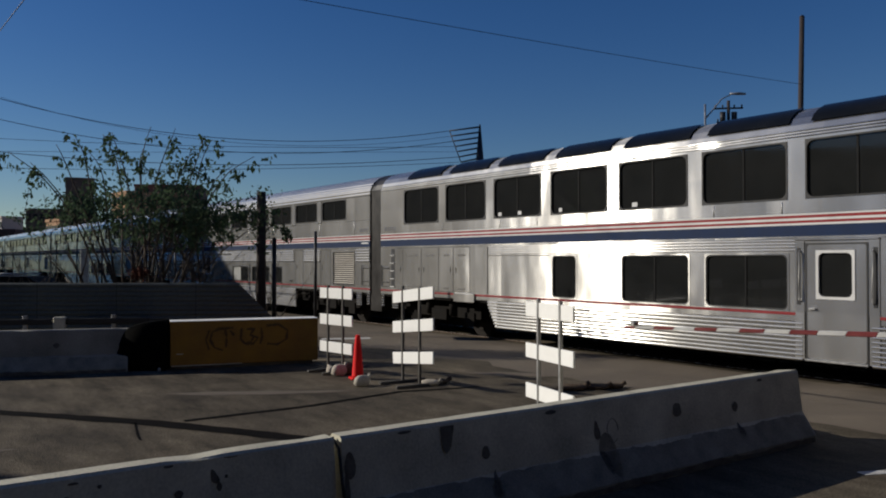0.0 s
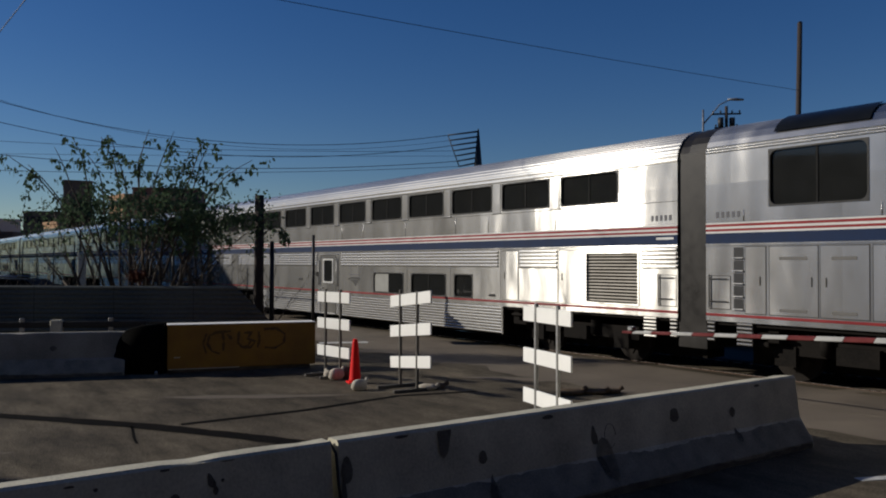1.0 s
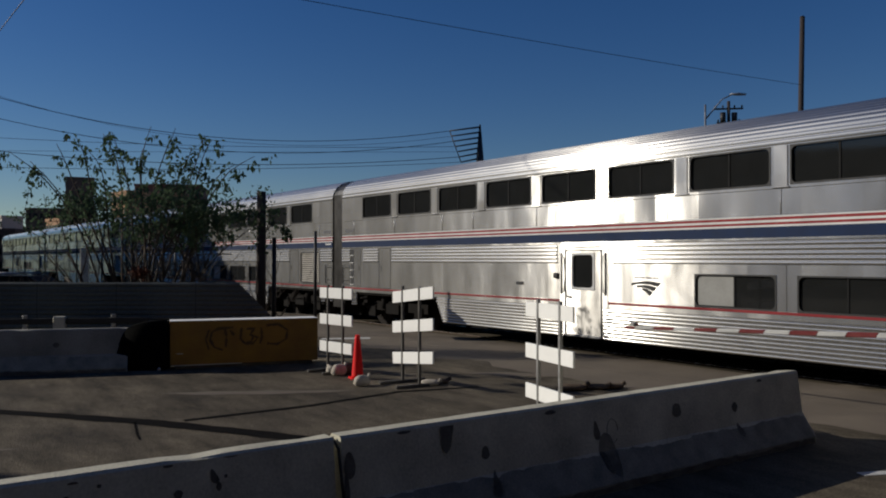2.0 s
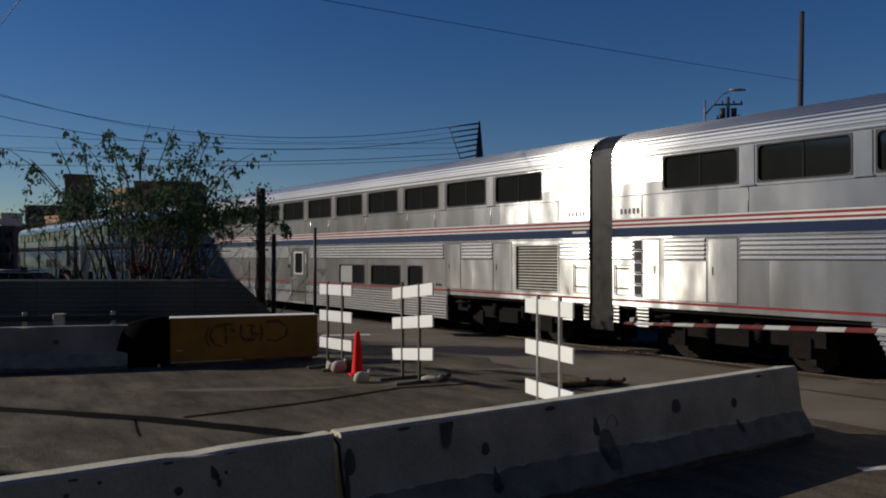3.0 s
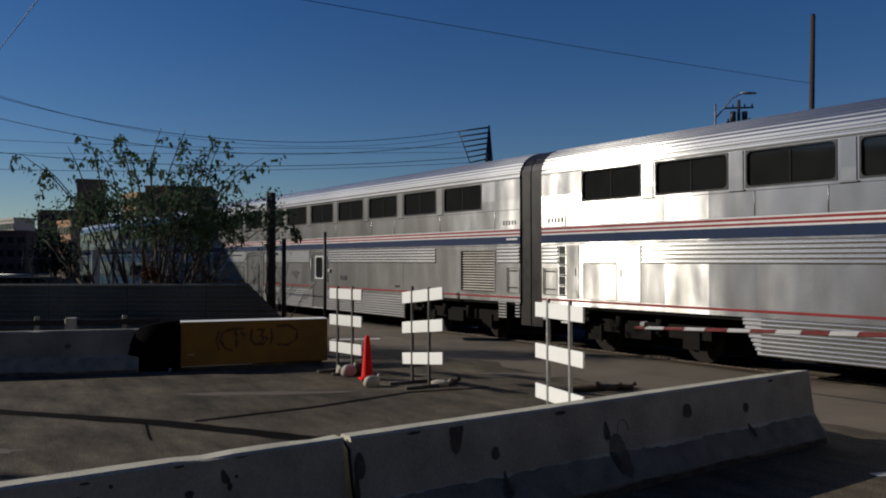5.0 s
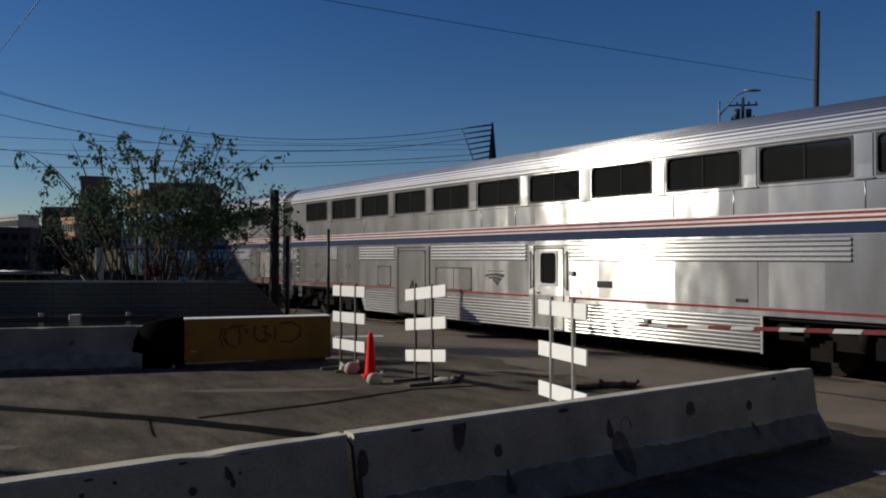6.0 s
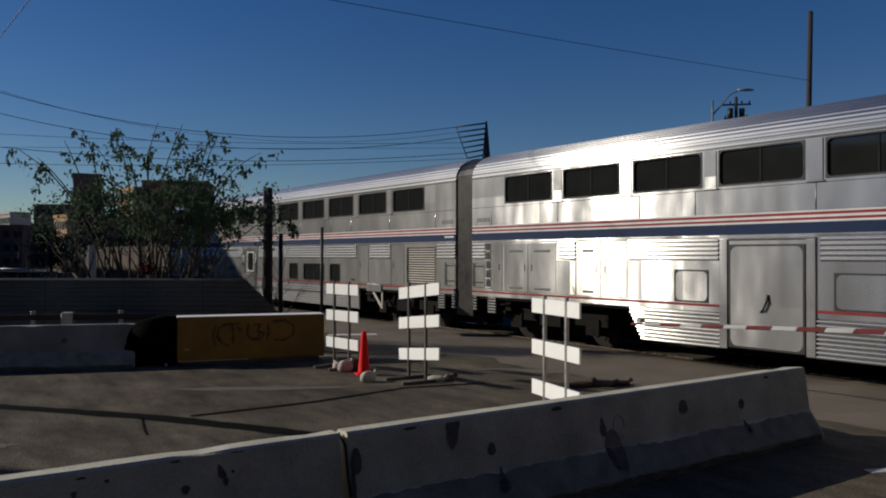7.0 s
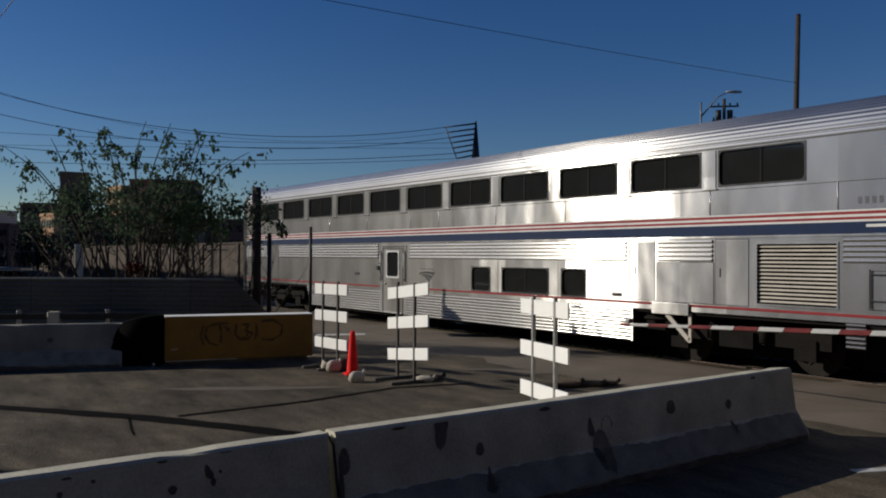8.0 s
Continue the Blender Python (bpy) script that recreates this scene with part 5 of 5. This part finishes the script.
def far_tree(m, seed, label, top, wide):
    """A dark distant tree: a forked trunk and a ragged crown of leaf tufts."""
    rnd = random.Random(seed)
    t = empty("tree", m)
    tagged(t, label, "tree", "trees beyond the track")
    wood, crown = bmesh.new(), bmesh.new()
    tube(wood, [Vector((0, 0, 0)), Vector((0.1, 0, top * 0.25)), Vector((0, 0, top * 0.5))], [0.22, 0.18, 0.12], 8)
    for k in range(34):
        q = rnd.uniform(0, math.tau)
        h = rnd.uniform(0.22, 0.97)
        reach = wide / 2 * math.sqrt(max(0.08, 1 - (2 * h - 1.05) ** 2)) * rnd.uniform(0.45, 1.0)
        tip = Vector((reach * math.cos(q), reach * math.sin(q), top * h))
        tube(wood, [Vector((0, 0, top * h * 0.55)), tip * 0.55 + Vector((0, 0, top * h * 0.4)), tip], [0.07, 0.045, 0.02], 5)
        leaf_cloud(crown, tip, 0.16 * wide * rnd.uniform(0.5, 0.8), 85, 0.32, rnd)
    part("trunk", wood, BARK, t, smooth=True)
    tagged(part("crown", crown, DARK_LEAF, t, "dense dark leaves"), kind="stuff")


def dry_clump(m):
    """A small withered bush."""
    rnd = random.Random(8)
    t = empty("dry_bush", m)
    tagged(t, "withered dark red-brown bush behind the fence", "bush")
    wood, crown = bmesh.new(), bmesh.new()
    for k in range(5):
        q = k * math.tau / 5
        tip = Vector((0.12 * math.cos(q), 0.12 * math.sin(q), 1.82 + 0.06 * (k % 2)))
        tube(wood, [Vector((0, 0, 0)), Vector((tip.x * 0.4, tip.y * 0.4, 1.1)), tip], [0.014, 0.01, 0.005], 5)
        leaf_cloud(crown, tip, 0.06, 40, 0.075, rnd)
    leaf_cloud(crown, Vector((0.0, 0, 1.78)), 0.1, 120, 0.075, rnd)
    part("stem", wood, BARK, t, smooth=True)
    tagged(part("leaf_mass", crown, DRY_LEAF, t), kind="stuff")


# ---------------------------------------------------------------- poles and wires
def wire(a, b, sag, r=0.014, label="thin black overhead cable"):
    a, b = Vector(a), Vector(b)
    pts = []
    for k in range(25):
        w = k / 24
        p = a.lerp(b, w)
        p.z -= sag * 4 * w * (1 - w)
        pts.append(p)
    ob = obj("overhead_cable", tube(bmesh.new(), pts, [r] * 25, 5), CABLE, smooth=True)
    tagged(ob, label, "cable", "overhead cables")


def ray_point(x, y, d):
    """A point d metres ahead, given by its sideways and upward slope from the eye."""
    return spot(x * d, d, EYE + y * d)


def poles():
    # leaning wooden pole beyond the track
    a, b = ray_point(0.448, -0.0515, 42), ray_point(0.4555, 0.308, 42)
    p = empty("utility_pole", Matrix.Translation((a.x, a.y, 0)))
    tagged(p, "tall bare wooden utility pole leaning slightly", "utility pole")
    off = Vector((b.x - a.x, b.y - a.y, b.z))
    part("shaft", rod(bmesh.new(), (0, 0, 0), off, 0.17, 0.125, 12), WOOD, p, smooth=True)
    part("top_cap", rod(bmesh.new(), off, off + Vector((0, 0, 0.08)), 0.14, 0.08, 12), DARK_STEEL, p, smooth=True)
    # street lamp
    foot = ray_point(0.332, 0, 38)
    s = empty("street_lamp", Matrix.Translation((foot.x, foot.y, 0)))
    tagged(s, "steel street lamp with a curved arm", "street lamp")
    right = spot(1, 0)
    part("pole", rod(bmesh.new(), (0, 0, 0), (0, 0, 9.6), 0.07, 0.045, 10), GALV, s, smooth=True)
    pts = [Vector((0, 0, 8.9)), Vector((0, 0, 9.3)) + right * 0.35, Vector((0, 0, 9.85)) + right * 0.8, Vector((0, 0, 10.1)) + right * 1.3]
    part("arm", tube(bmesh.new(), pts, [0.04, 0.035, 0.03, 0.03], 8), GALV, s, smooth=True)
    h = bmesh.new()
    tube(h, [Vector((0, 0, 10.1)) + right * 1.2, Vector((0, 0, 10.12)) + right * 1.6, Vector((0, 0, 10.1)) + right * 1.95], [0.07, 0.12, 0.08], 10)
    for v in h.verts:
        v.co.z = 10.1 + (v.co.z - 10.1) * 0.6
    part("lamp_head", h, GALV, s, smooth=True)
    # pole with a cross-arm
    foot = ray_point(0.3615, 0, 62)
    c = empty("utility_pole", Matrix.Translation((foot.x, foot.y, 0)))
    tagged(c, "wooden utility pole with cross-arms and transformers", "utility pole")
    part("shaft", rod(bmesh.new(), (0, 0, 0), (0, 0, 14.6), 0.17, 0.12, 10), WOOD, c, smooth=True)
    for z, ln in ((14.0, 1.1), (12.9, 0.9)):
        bm = bmesh.new()
        swept(bm, [(-0.06, z - 0.06), (0.06, z - 0.06), (0.06, z + 0.06), (-0.06, z + 0.06), (-0.06, z - 0.06)], -ln, ln)
        arm = part("cross_arm", bm, WOOD, c)
        arm.rotation_euler = (0, 0, radians(TURN - 8))
        for x in (-ln + 0.1, -ln * 0.4, ln * 0.4, ln - 0.1):
            part("insulator", lathe(bmesh.new(), [(0.03, 0), (0.06, 0.04), (0.06, 0.1), (0.08, 0.14), (0.04, 0.22)], 10, (x, 0, z + 0.06)), DARK_STEEL, arm, smooth=True)
    for sx in (-0.45, 0.45):
        q = right * sx
        part("transformer", rod(bmesh.new(), (q.x, q.y, 12.9), (q.x, q.y, 13.7), 0.22, n=14), DARK_STEEL, c, smooth=True)
    # tapered steel pole with stacked arms
    d = 60
    base = ray_point(0.0465, 0, d)
    t = empty("cable_pole", Matrix.Translation((base.x, base.y, 0)))
    tagged(t, "dark tapered steel pole with stacked arms for cables", "cable pole")
    part("shaft", tube(bmesh.new(), [Vector((0, 0, 0)), Vector((0, 0, 8.6)), Vector((0, 0, EYE + 0.171 * d))], [0.46, 0.4, 0.06], 10), DARK_STEEL, t, smooth=True)
    ends = []
    for k in range(7):
        z = EYE + (0.168 - 0.0066 * k) * d
        ln = (0.0385 - 0.0024 * k) * d
        q = -right * ln + Vector((0, 0, -0.3))
        part("arm", rod(bmesh.new(), (0, 0, z), (q.x, q.y, z + q.z), 0.07, 0.05, 8), DARK_STEEL, t, smooth=True)
        ends.append(Vector((base.x + q.x, base.y + q.y, z + q.z)))
    bm = rod(bmesh.new(), ends[0] - base * 1.0, ends[-1] - base * 1.0, 0.04, 0.04, 6)
    for v in bm.verts:
        v.co.z += base.z
    part("brace", bm, DARK_STEEL, t, smooth=True)
    # pole that carries the far ends of the stacked cables
    far = ray_point(-0.75, 0, 56)
    f = empty("cable_pole", Matrix.Translation((far.x, far.y, 0)))
    tagged(f, "dark steel pole holding up a bundle of cables", "cable pole")
    part("shaft", rod(bmesh.new(), (0, 0, 0), (0, 0, 18.2), 0.25, 0.15, 10), DARK_STEEL, f, smooth=True)
    for k, yl, sag, r in ((0, 0.268, 3.0, 0.024), (1, 0.276, 3.2, 0.013), (2, 0.232, 2.7, 0.024), (3, 0.165, 0.5, 0.016), (5, 0.16, 1.3, 0.024), (4, 0.139, 0.1, 0.013), (6, 0.123, 0.55, 0.018)):
        wire(ends[k], (far.x, far.y, EYE + yl * 56), sag, r)
    # single cables and the poles outside the view that hold them
    for r, a, h in ((-27.3, 11.9, 11.0), (-47.6, 70, 12.0), (15.5, -10, 12.1)):
        q = spot(r, a)
        o = obj("utility_pole", rod(bmesh.new(), (q.x, q.y, 0), (q.x, q.y, h), 0.16, 0.12, 10), WOOD, smooth=True)
        tagged(o, "plain weathered wooden utility pole", "utility pole")
    wire(ray_point(0.455, 0.222, 41.9), spot(-27.3, 11.9, 10.9), 0.3, 0.013)
    wire(spot(-47.6, 70, 11.9), spot(15.5, -10, 12.0), 0.05, 0.02)


# ---------------------------------------------------------------- distant buildings
def building(r, a, w, d, h, wall, roof_label, rz=0, floors=4, bays=6, name="building", label="", parapet=0.5):
    b = empty(name, at(r, a, 0, rz))
    tagged(b, label, "building", "buildings behind the track")
    part("wall", soft_box(-w / 2, 0, 0, w / 2, d, h, 0.05, 1), wall, b)
    part("roof", box(bmesh.new(), -w / 2 - 0.15, -0.15, h, w / 2 + 0.15, d + 0.15, h + parapet), wall, b)
    fh = h / floors
    for i in range(floors):
        for j in range(bays):
            bw = w / bays
            x = -w / 2 + bw * (j + 0.5)
            z = fh * i + fh * 0.3
            part("window", box(bmesh.new(), x - bw * 0.28, -0.12, z, x + bw * 0.28, -0.02, z + fh * 0.45), GLASS_FAR, b)
    return b


GLASS_ROOF = mat("roof_glass", (0.006, 0.007, 0.008), (0.012, 0.013, 0.014), 2, (0.2, 0.3), bump=0.0, spec=0.2)
GLASS_FAR = mat("far_glass", (0.01, 0.012, 0.014), (0.03, 0.033, 0.036), 0.5, (0.1, 0.2), bump=0.0)
BROWN = mat("brown_stucco", (0.09, 0.07, 0.055), (0.16, 0.12, 0.09), 0.2, (0.8, 0.95), bump=0.2, bscale=6)
TAN = mat("tan_stucco", (0.36, 0.2, 0.1), (0.5, 0.3, 0.16), 0.2, (0.8, 0.95), bump=0.2, bscale=6)
PALE = mat("pale_stucco", (0.4, 0.37, 0.33), (0.55, 0.5, 0.45), 0.2, (0.8, 0.95), bump=0.2, bscale=6)
BRICK = mat("red_brick", (0.12, 0.06, 0.045), (0.22, 0.11, 0.08), 0.4, (0.8, 0.95), bump=0.3, bscale=8)


def skyline():
    D = 160
    def bl(x0, x1, ytop, wall, dd=1.0, deep=14, **k):
        dist = D * dd
        building((x0 + x1) / 2 / 1400 * dist - 784 / 1400 * dist, dist, (x1 - x0) / 1400 * dist, deep, EYE + (459 - ytop) / 1400 * dist, wall, "", **k)
    bl(96, 134, 318, BROWN, 1.25, deep=6.6, floors=9, bays=3, name="tower_block", label="brown office tower with rows of dark windows", rz=-65)
    bl(172, 246, 343, TAN, 1.1, floors=6, bays=6, label="tan stucco building lit by the sun", rz=-48)
    bl(240, 352, 330, BRICK, 1.15, floors=7, bays=8, label="dark red brick building block", rz=10)
    bl(-66, 34, 388, PALE, 1.0, deep=4, floors=4, bays=9, label="pale low building with a row of windows", rz=-42)
    bl(46, 112, 372, BROWN, 1.3, floors=4, bays=6, label="brown flat-roofed building in the distance", rz=6)
    bl(60, 125, 392, TAN, 0.9, floors=3, bays=5, label="tan brick warehouse in the sun", rz=-45)
    bl(-140, 20, 410, BRICK, 0.8, floors=3, bays=9, label="long dark brick warehouse block", rz=8)
    bl(330, 470, 400, BRICK, 0.95, floors=3, bays=9, label="dark brick warehouse behind the tree", rz=5)
    bl(150, 330, 418, BROWN, 0.7, floors=2, bays=9, label="low brown warehouse with a pale door", rz=4)


# ---------------------------------------------------------------- the place
ground()
ground_marks()
barriers()
street_works()
crossing_gate()
back_fence()
bushy_tree(at(-7.3, 18.9, 0, 0), 17, "tall straggly many-stemmed shrub with thin dusty leaves", 6, 2.2, 4.2, 9, 0.105, arches=15, low=2.85)
bushy_tree(at(-6.0, 19.0, 0, 0), 5, "dense dark green shrub by the wall", 7, 1.15, 3.8, 11, 0.11, low=2.7)
bare_scrub(at(-8.1, 19.6, 0, 0), 31, 26, 3.1)
dry_clump(at(-7.05, 18.35))
far_tree(at(-36.5, 82), 3, "dark leafy tree beyond the track wall", 8.6, 5.4)
far_tree(at(-32.4, 86), 6, "dark bushy tree beside a taller one", 6.6, 4.6)
far_tree(at(-44.5, 88), 9, "low dark tree by the parked cars", 5.0, 4.2)
bare_scrub(at(-5.6, 19.7, 0, 0), 12, 16, 1.7)
# unseen building, added to throw shade over the far end of the track
building(-57.3, 70.8, 70, 12, 15, BROWN, "", rz=180 - TURN, floors=4, bays=14, label="unseen brown building added to shade the far track")
# another unseen one, added so the flank mirrors a dark wall
building(-52, 4, 68, 12, 11, BROWN, "", rz=90, floors=2, bays=16, label="unseen long brown building added to darken the train's reflections")
# added out of view, tall enough to shade the far cars' lower deck
block = building(0, 0, 116, 12, 24.0, BROWN, "", floors=7, bays=30, label="unseen tall brown block added to shade the far cars")
block.matrix_world = pose(-132, -20, 0, 0, 0, 180)
# added behind the camera to keep skylight off the barrier fronts
building(6, -8, 70, 10, 17, BROWN, "", rz=180, floors=4, bays=14, label="plain brown building added behind the camera to block skylight")
post(-4.37, 19.0, 3.75, 0.12, "thick dark post overgrown with leaves", WOOD, "gate_post")
ivy = empty("ivy", at(-4.37, 19.0))
tagged(ivy, "dark ivy climbing over the thick post", "ivy")
bm = bmesh.new()
rnd = random.Random(9)
for z in (2.45, 2.8, 3.1, 3.4, 3.7):
    leaf_cloud(bm, Vector((rnd.uniform(-0.15, 0.15), 0, z)), 0.15, 60, 0.08, rnd)
tagged(part("leaf_mass", bm, LEAF, ivy), kind="stuff")
bm = tube(bmesh.new(), [Vector((0.12, 0, 0)), Vector((-0.1, -0.14, 1.4)), Vector((0.1, 0, 3.5))], [0.02, 0.014, 0.008], 5)
part("vine", bm, BARK, ivy, smooth=True)
bm = tube(bmesh.new(), [Vector((0.05, 0, 2.75)), Vector((0.3, 0.02, 3.0)), Vector((0.52, 0.03, 2.98)), Vector((0.62, 0.03, 2.8)), Vector((0.64, 0.03, 2.62))], [0.014, 0.011, 0.009, 0.007, 0.005], 5)
part("side_shoot", bm, BARK, ivy, smooth=True)
bm = bmesh.new()
for x, z, n in ((0.3, 2.98, 16), (0.52, 2.9, 34), (0.6, 2.8, 40), (0.64, 2.68, 34), (0.58, 2.6, 18)):
    leaf_cloud(bm, Vector((x, 0.03, z)), 0.055, n, 0.1, rnd, 0.5)
tagged(part("leaf_tuft", bm, LEAF, ivy), kind="stuff")
post(-4.08, 19.1, 2.65, 0.06, "dark steel post beside the thick post", None, "gate_post")
sp = empty("sign_post", at(-3.6, 22.3, 0, math.degrees(math.atan2(-22.3, 3.6))))
tagged(sp, "thin dark steel post with a plate added to shadow the train", "post")
part("pole", rod(bmesh.new(), (0, 0, 0), (0, 0, 2.92), 0.05, 0.046, 10), DARK_STEEL, sp, smooth=True)
# plate added in this outline to cast the shadow on the skirts
bm = bmesh.new()
rim = [(-0.06, 1.75), (0.88, 1.72), (0.86, 2.14), (0.4, 2.4), (-0.06, 2.5)]
sides = [[bm.verts.new((x, y, z)) for x, z in rim] for y in (-0.006, 0.006)]
bm.faces.new(sides[0])
bm.faces.new(sides[1][::-1])
for k in range(5):
    m = (k + 1) % 5
    bm.faces.new((sides[0][m], sides[0][k], sides[1][k], sides[1][m]))
part("plate", bm, DARK_STEEL, sp)
poles()
skyline()
parked_car(at(-12.4, 23.6, 0, 4), "tall black car parked behind the fence")
parked_car(at(-16.9, 24.2, 0, 2), "black car parked behind the fence")
pillar = obj("gate_pillar", soft_box(-0.14, -0.14, 0, 0.14, 0.14, 2.5, 0.02, 1), CONCRETE)
pillar.matrix_world = at(-13.6, 30.0, 0, 20)
tagged(pillar, "pale square concrete gate pillar", "pillar")
TRAIN = build_train()


def motions():
    times = [i / 30 for i in range(241)]
    for car, wheels, k in TRAIN:
        slack = (0.0, 0.05, 0.09, 0.0, -0.03)[k]
        surge = {5: 0.04, 6: 0.07, 7: 0.02}
        walk(car, [(i * 0.5, pose(FIRST_GAP + slack + surge.get(i, 0.0) - PITCH * k + CAR_RUN * i * 0.5, FLANK, 0.02)) for i in range(17)])
        for w, ax in wheels:
            walk(w, [(t, pose(ax, WIDE / 2, 0.457, 0, math.degrees(CAR_RUN * t / 0.457), 0)) for t in times])


motions()
